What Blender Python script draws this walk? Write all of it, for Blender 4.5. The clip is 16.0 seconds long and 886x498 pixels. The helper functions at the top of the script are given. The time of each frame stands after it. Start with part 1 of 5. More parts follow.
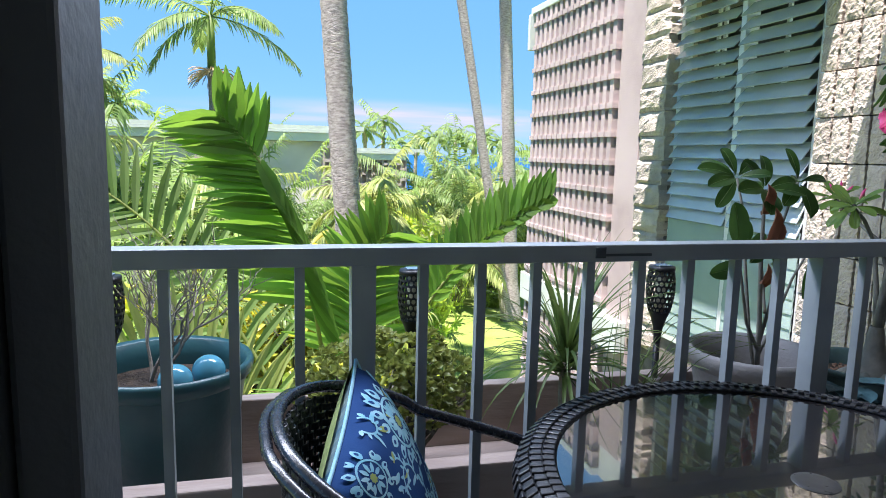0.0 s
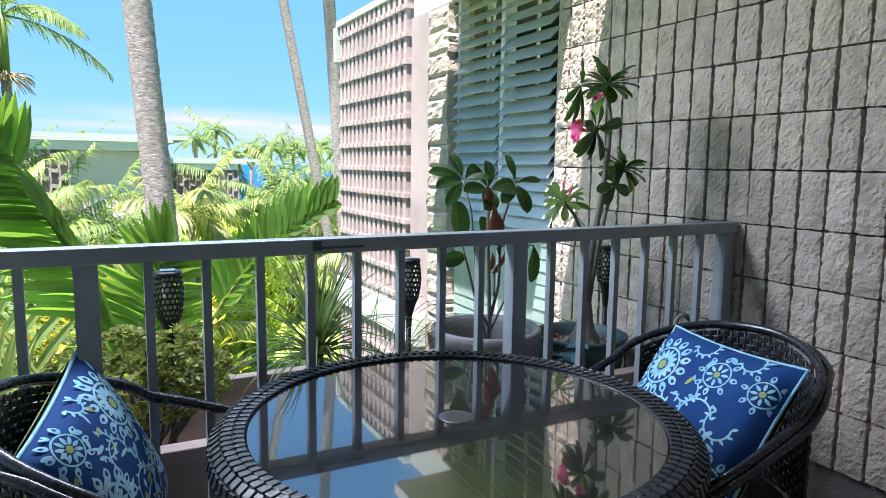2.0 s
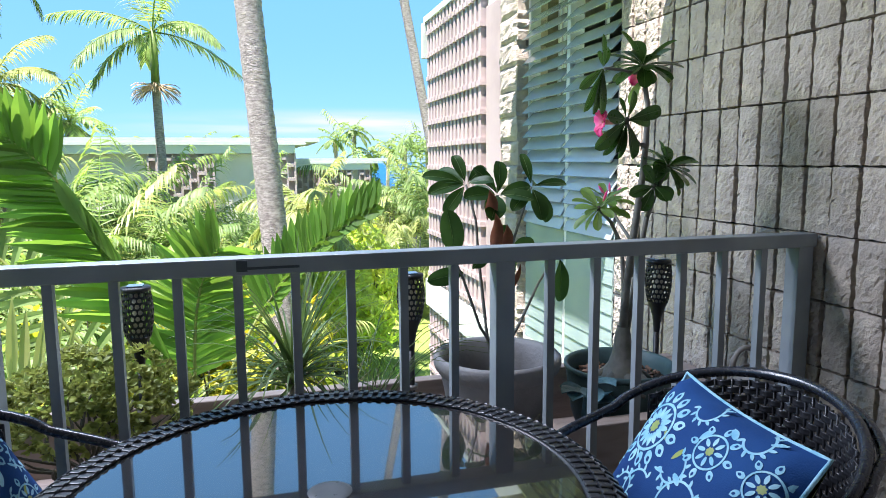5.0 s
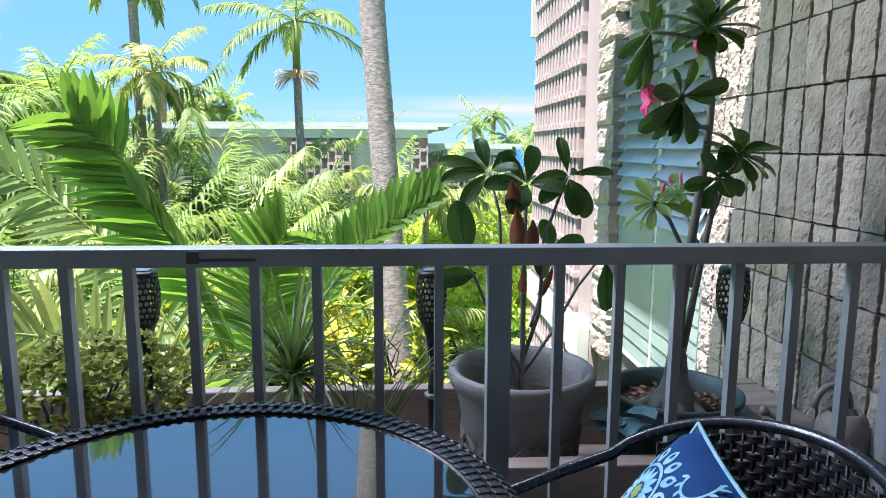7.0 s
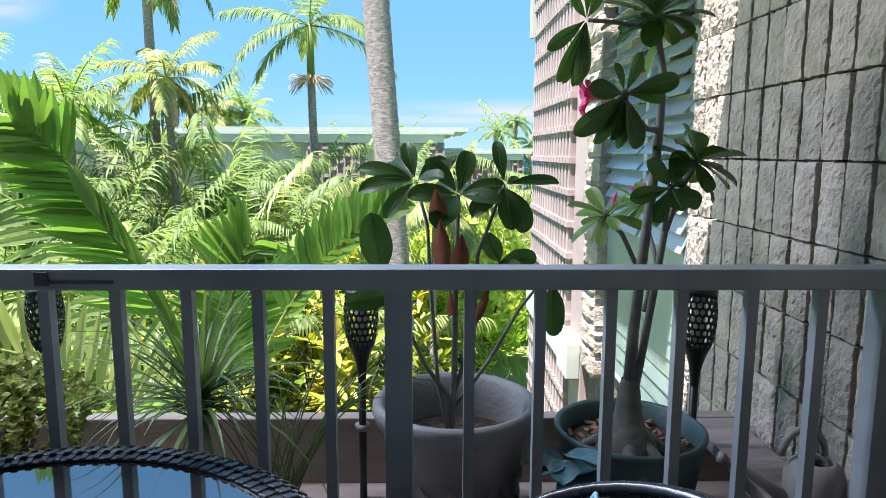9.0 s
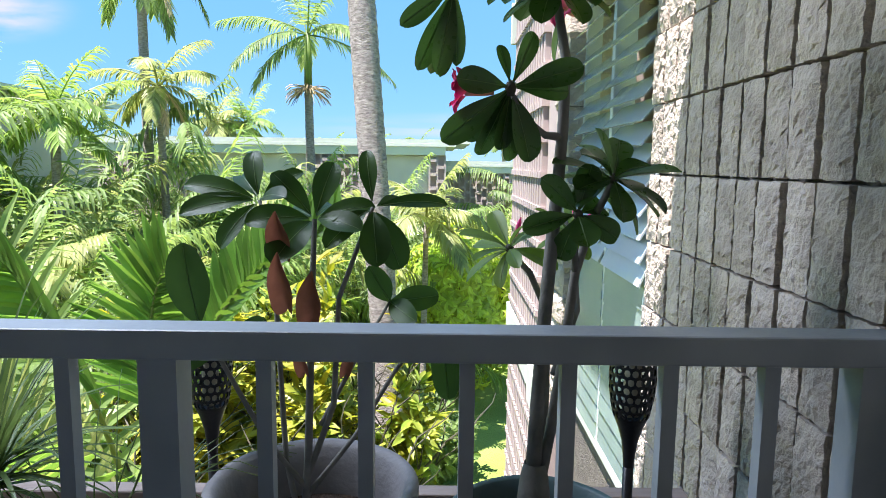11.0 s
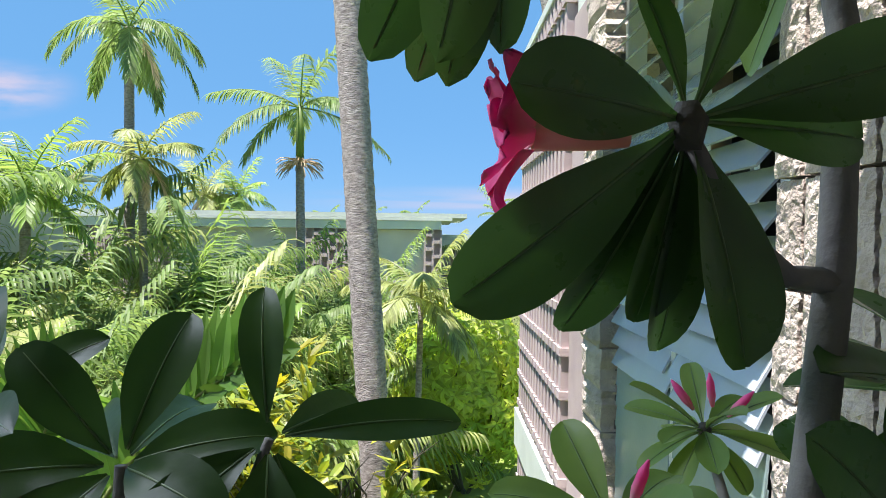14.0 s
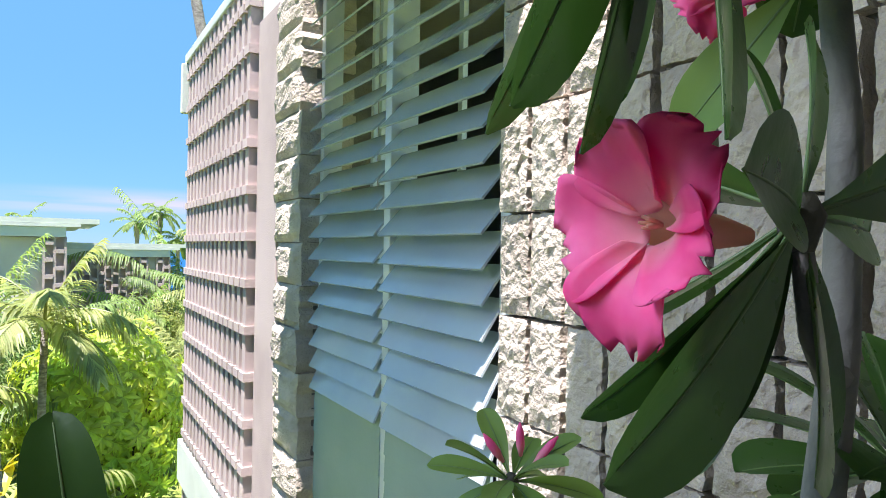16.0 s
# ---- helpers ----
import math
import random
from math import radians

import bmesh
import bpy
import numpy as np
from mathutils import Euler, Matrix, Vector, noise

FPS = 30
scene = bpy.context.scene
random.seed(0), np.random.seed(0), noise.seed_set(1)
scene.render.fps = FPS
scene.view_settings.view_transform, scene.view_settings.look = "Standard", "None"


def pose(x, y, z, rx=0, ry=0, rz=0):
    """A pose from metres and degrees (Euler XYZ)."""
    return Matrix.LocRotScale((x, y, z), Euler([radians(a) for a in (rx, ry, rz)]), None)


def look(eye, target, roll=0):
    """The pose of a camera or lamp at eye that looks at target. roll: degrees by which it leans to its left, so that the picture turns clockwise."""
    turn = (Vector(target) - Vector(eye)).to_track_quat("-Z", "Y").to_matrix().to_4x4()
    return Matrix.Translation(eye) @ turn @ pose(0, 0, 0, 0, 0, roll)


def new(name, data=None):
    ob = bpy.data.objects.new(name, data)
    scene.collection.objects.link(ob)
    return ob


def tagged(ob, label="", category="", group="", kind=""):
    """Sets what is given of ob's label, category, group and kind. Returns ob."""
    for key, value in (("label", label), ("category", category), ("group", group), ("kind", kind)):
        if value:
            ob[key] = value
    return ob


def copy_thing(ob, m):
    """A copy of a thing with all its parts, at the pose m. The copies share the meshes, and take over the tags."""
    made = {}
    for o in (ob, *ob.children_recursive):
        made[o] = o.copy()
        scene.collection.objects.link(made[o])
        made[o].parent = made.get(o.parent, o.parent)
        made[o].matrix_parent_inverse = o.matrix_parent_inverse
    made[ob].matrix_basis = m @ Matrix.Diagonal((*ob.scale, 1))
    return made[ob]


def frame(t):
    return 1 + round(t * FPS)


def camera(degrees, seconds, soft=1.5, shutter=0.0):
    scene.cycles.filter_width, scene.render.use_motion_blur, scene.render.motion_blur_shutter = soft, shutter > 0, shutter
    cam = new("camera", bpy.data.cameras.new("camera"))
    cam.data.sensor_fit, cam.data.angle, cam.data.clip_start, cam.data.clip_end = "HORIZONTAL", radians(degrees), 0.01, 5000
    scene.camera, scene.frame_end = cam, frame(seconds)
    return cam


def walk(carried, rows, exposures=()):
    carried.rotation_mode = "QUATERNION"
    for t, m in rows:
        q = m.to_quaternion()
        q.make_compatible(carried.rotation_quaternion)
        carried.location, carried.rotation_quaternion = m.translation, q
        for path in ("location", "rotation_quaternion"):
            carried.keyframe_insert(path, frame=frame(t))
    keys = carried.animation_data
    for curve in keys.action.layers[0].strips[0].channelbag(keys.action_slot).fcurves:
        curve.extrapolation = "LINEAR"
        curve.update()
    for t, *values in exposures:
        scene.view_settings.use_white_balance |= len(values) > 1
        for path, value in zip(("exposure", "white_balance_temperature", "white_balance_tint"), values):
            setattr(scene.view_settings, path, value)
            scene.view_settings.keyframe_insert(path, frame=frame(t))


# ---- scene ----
cam = camera(67.5, 16.0, soft=0.9)
EXPOSURES = [(0.0, 1.92, 6150, 21), (2.5, 2.2, 6150, 21), (4.5, 2.25, 6150, 21), (9.0, 2.05, 6150, 21), (12.0, 2.05, 6150, 21), (13.5, 1.6, 6150, 21), (15.0, 1.65, 6150, 21), (16.0, 1.9, 6150, 21)]
PATH = [
    (0, (-2.41, -1.549, 1.268), (-1.917, 0.369, 0.984), 1.4),
    (0.5, (-2.409, -1.577, 1.256), (-1.767, 0.299, 0.999), 1.2),
    (1, (-2.358, -1.656, 1.262), (-1.59, 0.175, 1.024), 1.3),
    (1.5, (-2.249, -1.786, 1.268), (-1.391, 0.002, 1.01), 1.1),
    (2, (-2.193, -1.881, 1.268), (-1.273, -0.123, 1.018), 0.8),
    (2.5, (-2.144, -1.918, 1.278), (-1.184, -0.178, 1.045), 0.5),
    (3, (-2.089, -1.874, 1.277), (-1.112, -0.143, 1.051), 0.2),
    (3.5, (-1.973, -1.822, 1.292), (-1.009, -0.085, 1.063), 0.2),
    (4, (-1.865, -1.773, 1.291), (-0.97, 0.001, 1.059), -0.2),
    (4.5, (-1.756, -1.756, 1.29), (-1.031, 0.092, 1.048), -0.2),
    (4.7, (-1.702, -1.772, 1.291), (-1.061, 0.107, 1.042), -0.3),
    (7, (-1.22, -1.581, 1.284), (-1.106, 0.392, 0.98), 0.2),
    (7.5, (-1.077, -1.563, 1.286), (-1.07, 0.414, 0.983), 0.2),
    (8, (-0.998, -1.557, 1.286), (-1.025, 0.419, 0.978), 0.2),
    (8.5, (-0.975, -1.499, 1.275), (-0.973, 0.478, 0.968), 0.1),
    (9, (-0.949, -1.386, 1.286), (-0.91, 0.592, 0.996), 0.2),
    (9.5, (-0.907, -1.291, 1.289), (-0.838, 0.687, 1.0), -0.2),
    (9.7, (-0.879, -1.266, 1.278), (-0.814, 0.713, 0.993), -0.0),
    (11.8, (-0.549, -0.738, 1.293), (-0.666, 1.245, 1.063), 1.1),
    (12, (-0.543, -0.659, 1.294), (-0.72, 1.321, 1.072), 1.1),
    (12.5, (-0.483, -0.491, 1.314), (-0.842, 1.468, 1.13), 1.4),
    (13, (-0.476, -0.39, 1.324), (-0.875, 1.565, 1.186), 1.4),
    (13.5, (-0.543, -0.313, 1.339), (-0.775, 1.672, 1.27), 1.2),
    (14, (-0.643, -0.23, 1.356), (-0.627, 1.769, 1.318), 0.8),
    (14.5, (-0.731, -0.181, 1.376), (-0.456, 1.8, 1.326), 0.7),
    (15, (-0.758, -0.126, 1.387), (-0.217, 1.799, 1.348), 0.8),
    (15.5, (-0.76, -0.087, 1.39), (0.052, 1.741, 1.381), 0.9),
    (16, (-0.782, -0.074, 1.396), (0.229, 1.652, 1.398), 1.0),
]
walk(cam, [(t, look(e, g, r)) for t, e, g, r in PATH], EXPOSURES)

# ---- light ----
world = bpy.data.worlds.new("world")
scene.world = world
world.use_nodes = True
wn, wl = world.node_tree.nodes, world.node_tree.links
sky = wn.new("ShaderNodeTexSky")
sky.sky_type = 'NISHITA'
sky.sun_disc = False
SUN = Vector((-0.23, -0.16, 0.95)).normalized()
sky.sun_elevation = math.asin(SUN.z)
sky.sun_rotation = math.atan2(SUN.x, SUN.y)
sky.air_density, sky.dust_density, sky.ozone_density = 1.0, 0.0, 1.5
sky.altitude = 2500
wn["Background"].inputs[1].default_value = 0.05
tone = wn.new("ShaderNodeHueSaturation")
tone.inputs["Hue"].default_value, tone.inputs["Saturation"].default_value = 0.488, 1.15
wl.new(sky.outputs[0], tone.inputs["Color"])
haze = wn.new("ShaderNodeMix")          # thin even haze over the clear sky
haze.data_type = 'RGBA'
for socket in haze.inputs:
    if socket.identifier == "B_Color":
        socket.default_value = (1.2, 3.25, 5.5, 1)
    if socket.identifier == "A_Color":
        wl.new(tone.outputs[0], socket)
    if socket.identifier == "Factor_Float":
        socket.default_value = 0.8
for socket in haze.outputs:
    if socket.identifier == "Result_Color":
        wl.new(socket, wn["Background"].inputs[0])

sun_data = bpy.data.lights.new("sun", 'SUN')
sun_data.energy, sun_data.angle, sun_data.color = 4.6, radians(0.53), (1.0, 0.95, 0.86)
sun = new("sun", sun_data)
sun.matrix_world = look(SUN * 30, (0, 0, 0))

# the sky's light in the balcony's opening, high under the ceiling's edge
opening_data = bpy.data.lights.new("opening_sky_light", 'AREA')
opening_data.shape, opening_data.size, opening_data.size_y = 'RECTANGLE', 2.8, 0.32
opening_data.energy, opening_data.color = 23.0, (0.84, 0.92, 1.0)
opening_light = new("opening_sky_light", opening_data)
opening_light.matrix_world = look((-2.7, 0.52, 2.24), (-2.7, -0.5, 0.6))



# ---- materials ----
def surf(name, c1, c2, scale=8.0, rough=0.6, bump=0.2, bscale=60.0, metal=0.0, spec=0.4, dist=0.01,
         c3=None, s3=1.2, vary=0.0, stretch=(1, 1, 1), coat=0.0):
    """Two-scale mottled surface with fine relief, at world size."""
    m = bpy.data.materials.new(name)
    m.use_nodes = True
    n, l = m.node_tree.nodes, m.node_tree.links
    p = n["Principled BSDF"]
    geo, mp = n.new("ShaderNodeNewGeometry"), n.new("ShaderNodeMapping")
    mp.inputs["Scale"].default_value = stretch
    l.new(geo.outputs["Position"], mp.inputs[0])
    a, b = n.new("ShaderNodeTexNoise"), n.new("ShaderNodeTexNoise")
    a.inputs["Scale"].default_value, a.inputs["Detail"].default_value = scale, 6
    b.inputs["Scale"].default_value, b.inputs["Detail"].default_value = bscale, 4
    l.new(mp.outputs[0], a.inputs["Vector"])
    l.new(mp.outputs[0], b.inputs["Vector"])
    ramp = n.new("ShaderNodeMapRange")
    ramp.inputs[1].default_value, ramp.inputs[2].default_value = 0.32, 0.68
    l.new(a.outputs[0], ramp.inputs[0])
    mix = n.new("ShaderNodeMix")
    mix.data_type = 'RGBA'
    mix.inputs[6].default_value, mix.inputs[7].default_value = (*c1, 1), (*c2, 1)
    l.new(ramp.outputs[0], mix.inputs[0])
    col = mix.outputs[2]
    if c3:
        c = n.new("ShaderNodeTexNoise")
        c.inputs["Scale"].default_value = s3
        l.new(geo.outputs["Position"], c.inputs["Vector"])
        r2 = n.new("ShaderNodeMapRange")
        r2.inputs[1].default_value, r2.inputs[2].default_value = 0.5, 0.7
        l.new(c.outputs[0], r2.inputs[0])
        m2 = n.new("ShaderNodeMix")
        m2.data_type = 'RGBA'
        l.new(r2.outputs[0], m2.inputs[0])
        l.new(col, m2.inputs[6])
        m2.inputs[7].default_value = (*c3, 1)
        col = m2.outputs[2]
    if vary:
        info = n.new("ShaderNodeObjectInfo")
        r3 = n.new("ShaderNodeMapRange")
        r3.inputs[3].default_value, r3.inputs[4].default_value = 1 - vary, 1 + vary
        l.new(info.outputs["Random"], r3.inputs[0])
        hs = n.new("ShaderNodeHueSaturation")
        l.new(r3.outputs[0], hs.inputs["Value"])
        l.new(col, hs.inputs["Color"])
        col = hs.outputs[0]
    l.new(col, p.inputs["Base Color"])
    r4 = n.new("ShaderNodeMapRange")
    r4.inputs[3].default_value, r4.inputs[4].default_value = max(rough - 0.1, 0.02), min(rough + 0.1, 1)
    l.new(b.outputs[0], r4.inputs[0])
    l.new(r4.outputs[0], p.inputs["Roughness"])
    p.inputs["Metallic"].default_value = metal
    p.inputs["Specular IOR Level"].default_value = spec
    p.inputs["Coat Weight"].default_value = coat
    if bump:
        bp = n.new("ShaderNodeBump")
        bp.inputs["Strength"].default_value, bp.inputs["Distance"].default_value = bump, dist
        l.new(b.outputs[0], bp.inputs["Height"])
        l.new(bp.outputs[0], p.inputs["Normal"])
    return m


def leafmat(name, c1, c2, glow=0.35, rough=0.45, scale=3.0, tint=1.6, spec=0.4):
    """Leaf: glossy skin over a body that lets light through."""
    m = surf(name, c1, c2, scale=scale, rough=rough, bump=0.15, bscale=90, spec=spec, dist=0.003)
    n, l = m.node_tree.nodes, m.node_tree.links
    p = n["Principled BSDF"]
    base = p.inputs["Base Color"].links[0].from_socket
    geo = n.new("ShaderNodeNewGeometry")
    r = n.new("ShaderNodeMapRange")
    r.inputs[3].default_value, r.inputs[4].default_value = 0.7, 1.35
    l.new(geo.outputs["Random Per Island"], r.inputs[0])
    hs = n.new("ShaderNodeHueSaturation")
    l.new(r.outputs[0], hs.inputs["Value"])
    l.new(base, hs.inputs["Color"])
    l.new(hs.outputs[0], p.inputs["Base Color"])
    tr, mx = n.new("ShaderNodeBsdfTranslucent"), n.new("ShaderNodeMixShader")
    h2 = n.new("ShaderNodeHueSaturation")
    h2.inputs["Value"].default_value, h2.inputs["Saturation"].default_value = tint, 1.1
    h2.inputs["Hue"].default_value = 0.485
    l.new(hs.outputs[0], h2.inputs["Color"])
    l.new(h2.outputs[0], tr.inputs[0])
    mx.inputs[0].default_value = glow
    l.new(p.outputs[0], mx.inputs[1])
    l.new(tr.outputs[0], mx.inputs[2])
    l.new(mx.outputs[0], n["Material Output"].inputs[0])
    return m


M_BLOCK = surf("split_block", (0.44, 0.375, 0.315), (0.60, 0.52, 0.44), 14, 0.95, 0.9, 85, dist=0.012, c3=(0.45, 0.40, 0.36), vary=0.12, spec=0.15)
M_JOINT = surf("block_joint", (0.15, 0.135, 0.12), (0.21, 0.19, 0.17), 20, 0.95, 0.6, 120, spec=0.1)
M_STUCCO = surf("mauve_stucco", (0.40, 0.325, 0.31), (0.47, 0.385, 0.365), 5, 0.9, 0.35, 140, dist=0.004, c3=(0.50, 0.42, 0.40), spec=0.15)
M_SCREEN = surf("screen_block_paint", (0.46, 0.375, 0.36), (0.54, 0.45, 0.43), 6, 0.9, 0.3, 120, dist=0.004, c3=(0.42, 0.35, 0.33), spec=0.15)
M_GREENTRIM = surf("pale_green_paint", (0.55, 0.60, 0.53), (0.62, 0.67, 0.60), 5, 0.6, 0.15, 90, spec=0.3)
M_RAIL = surf("grey_rail_paint", (0.25, 0.285, 0.31), (0.31, 0.345, 0.37), 7, 0.45, 0.12, 110, dist=0.002, c3=(0.22, 0.25, 0.27), s3=5, spec=0.45)
M_DARKPAINT = surf("dark_frame_paint", (0.05, 0.06, 0.07), (0.08, 0.095, 0.105), 6, 0.55, 0.12, 80, spec=0.4)
M_CEIL = surf("white_soffit", (0.62, 0.60, 0.54), (0.70, 0.68, 0.62), 4, 0.9, 0.2, 100)
# darker copy of the soffit: the ceiling's shade is put into its colour
M_CEILSHADE = surf("shade_toned_ceiling", (0.20, 0.185, 0.165), (0.27, 0.25, 0.225), 4, 0.9, 0.2, 100)
M_DECK = surf("floor_tile_grey", (0.16, 0.15, 0.14), (0.22, 0.21, 0.20), 5, 0.6, 0.2, 70)
M_PLASTER = surf("plaster_wall", (0.42, 0.40, 0.37), (0.50, 0.48, 0.44), 4, 0.9, 0.25, 90)
M_WOOD = surf("weathered_plank", (0.30, 0.235, 0.205), (0.42, 0.34, 0.30), 18, 0.8, 0.4, 60, stretch=(0.2, 1, 1), c3=(0.26, 0.2, 0.18))
M_SOIL = surf("potting_soil", (0.035, 0.025, 0.02), (0.11, 0.075, 0.05), 40, 0.95, 1.0, 120, dist=0.02)
M_GREYPOT = surf("grey_pot_resin", (0.19, 0.185, 0.185), (0.25, 0.24, 0.24), 9, 0.6, 0.25, 70)
M_GREENPOT = surf("dark_teal_pot_resin", (0.055, 0.10, 0.105), (0.08, 0.135, 0.135), 9, 0.5, 0.15, 70)
M_TEALPOT = surf("teal_glaze", (0.014, 0.06, 0.07), (0.024, 0.09, 0.10), 7, 0.35, 0.1, 50, spec=0.5)
M_BLACK = surf("black_plastic", (0.012, 0.012, 0.014), (0.022, 0.022, 0.025), 20, 0.4, 0.1, 120)
M_WICKER = surf("black_resin_wicker", (0.02, 0.021, 0.025), (0.035, 0.037, 0.043), 25, 0.32, 0.3, 160, dist=0.003, spec=0.55)
M_TUBE = surf("black_enamel_tube", (0.015, 0.017, 0.024), (0.025, 0.028, 0.038), 25, 0.26, 0.0, 90, spec=0.7)
M_TOP = surf("dark_tinted_glass_top", (0.014, 0.013, 0.014), (0.022, 0.020, 0.021), 3, 0.10, 0.0, 40, spec=0.6, coat=0.8)
M_TOP.node_tree.nodes["Principled BSDF"].inputs["Coat IOR"].default_value = 2.9
M_TOP.node_tree.nodes["Principled BSDF"].inputs["Coat Roughness"].default_value = 0.018
M_CAN = surf("taupe_plastic", (0.22, 0.20, 0.185), (0.28, 0.255, 0.235), 12, 0.5, 0.1, 80)
M_LOUVRE = surf("louvre_slat", (0.60, 0.68, 0.73), (0.68, 0.76, 0.80), 4, 0.14, 0.03, 60, spec=0.8)
M_LOWGLASS = surf("obscure_glass", (0.40, 0.54, 0.52), (0.48, 0.62, 0.59), 3, 0.2, 0.05, 60, spec=0.6)
for glassy in (M_LOUVRE, M_LOWGLASS):
    glassy.node_tree.nodes["Principled BSDF"].inputs["Transmission Weight"].default_value = 0.4
M_ALU = surf("white_aluminium", (0.70, 0.73, 0.75), (0.78, 0.80, 0.82), 6, 0.4, 0.05, 60, metal=0.3)
# the unlit room's dimness is put into this dark grey
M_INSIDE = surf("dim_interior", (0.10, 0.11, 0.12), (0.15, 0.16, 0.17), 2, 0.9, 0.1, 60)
M_BARK = surf("coconut_bark", (0.23, 0.20, 0.185), (0.50, 0.455, 0.42), 15, 0.95, 1.0, 40, dist=0.05, stretch=(1, 1, 2.6))
M_STEM = surf("grey_green_stem", (0.13, 0.13, 0.11), (0.22, 0.21, 0.185), 22, 0.7, 0.5, 70, dist=0.006)
M_STEMDARK = surf("dark_stem", (0.045, 0.045, 0.03), (0.08, 0.075, 0.05), 22, 0.7, 0.4, 70)
M_TWIG = surf("bare_twig", (0.22, 0.19, 0.16), (0.32, 0.28, 0.24), 30, 0.9, 0.3, 80)
M_LAWN = surf("lawn", (0.17, 0.23, 0.05), (0.25, 0.32, 0.07), 1.5, 0.95, 0.9, 30, dist=0.04, c3=(0.28, 0.35, 0.09), s3=0.4, spec=0.1)
M_SEA = surf("sea", (0.006, 0.06, 0.17), (0.01, 0.085, 0.22), 0.02, 0.6, 0.2, 0.4, spec=0.1)
M_GARDENBED = surf("garden_bed", (0.05, 0.04, 0.025), (0.09, 0.075, 0.045), 3, 0.95, 0.8, 20, dist=0.05)
L_FROND = leafmat("palm_leaf", (0.13, 0.22, 0.045), (0.22, 0.31, 0.085), 0.44, 0.42, tint=2.0, spec=0.4)
L_FRONDY = leafmat("palm_leaf_yellow", (0.20, 0.25, 0.075), (0.31, 0.34, 0.13), 0.42, 0.45, tint=1.8, spec=0.4)
L_FROND2 = leafmat("palm_leaf_deep", (0.11, 0.18, 0.05), (0.18, 0.25, 0.085), 0.42, 0.5, tint=2.0)
L_NEAR = leafmat("broad_frond", (0.075, 0.165, 0.03), (0.14, 0.25, 0.05), 0.48, 0.33, tint=2.3, spec=0.5)
L_CROTON = leafmat("croton_leaf", (0.40, 0.36, 0.045), (0.16, 0.25, 0.035), 0.4, 0.4, scale=2.2)
L_BUSH = leafmat("bush_leaf", (0.24, 0.37, 0.06), (0.46, 0.50, 0.09), 0.42, 0.45, scale=1.0, tint=1.9)
L_RUBBER = leafmat("thick_green_leaf", (0.022, 0.052, 0.014), (0.036, 0.078, 0.02), 0.28, 0.38, scale=9, tint=2.4, spec=0.22)
L_ADEN = leafmat("fleshy_leaf", (0.026, 0.064, 0.015), (0.042, 0.096, 0.02), 0.25, 0.3, scale=9, tint=2.2, spec=0.5)
# lighter copy of fleshy_leaf, with sunlight on the farther leaves put into its colour
L_ADENLIGHT = leafmat("fleshy_leaf_sunlit", (0.10, 0.19, 0.04), (0.15, 0.24, 0.06), 0.35, 0.4, scale=9, tint=1.8)
L_JADE = leafmat("succulent_leaf", (0.19, 0.23, 0.06), (0.30, 0.33, 0.10), 0.35, 0.4, scale=12, tint=1.5)
L_SPIDER = leafmat("strap_leaf", (0.06, 0.11, 0.03), (0.13, 0.19, 0.06), 0.3, 0.4, scale=9)
L_RIB = leafmat("leaf_midrib", (0.10, 0.17, 0.06), (0.14, 0.22, 0.08), 0.25, 0.4, scale=9, tint=1.8)
L_DEAD = leafmat("dry_leaf", (0.15, 0.07, 0.04), (0.27, 0.13, 0.075), 0.25, 0.7, scale=14, tint=1.5, spec=0.2)
L_DEADFROND = leafmat("dry_frond", (0.52, 0.40, 0.25), (0.64, 0.52, 0.36), 0.4, 0.7, scale=5, tint=1.3, spec=0.2)
L_PETAL = leafmat("pink_petal", (0.78, 0.07, 0.27), (0.88, 0.20, 0.44), 0.36, 0.5, scale=26, tint=1.25, spec=0.3)


def petal_throat(m, reach):
    """Petals pale towards the flower's middle, as these blossoms do."""
    n, l = m.node_tree.nodes, m.node_tree.links
    p = n["Principled BSDF"]
    base = p.inputs["Base Color"].links[0].from_socket
    tc, ln, mr, mx = n.new("ShaderNodeTexCoord"), n.new("ShaderNodeVectorMath"), n.new("ShaderNodeMapRange"), n.new("ShaderNodeMix")
    ln.operation = 'LENGTH'
    l.new(tc.outputs["Object"], ln.inputs[0])
    l.new(ln.outputs["Value"], mr.inputs[0])
    mr.inputs[1].default_value, mr.inputs[2].default_value = reach * .22, reach * .8
    mx.data_type = 'RGBA'
    l.new(mr.outputs[0], mx.inputs[0])
    mx.inputs[6].default_value = (0.92, 0.50, 0.55, 1)
    l.new(base, mx.inputs[7])
    l.new(mx.outputs[2], p.inputs["Base Color"])


petal_throat(L_PETAL, .033)


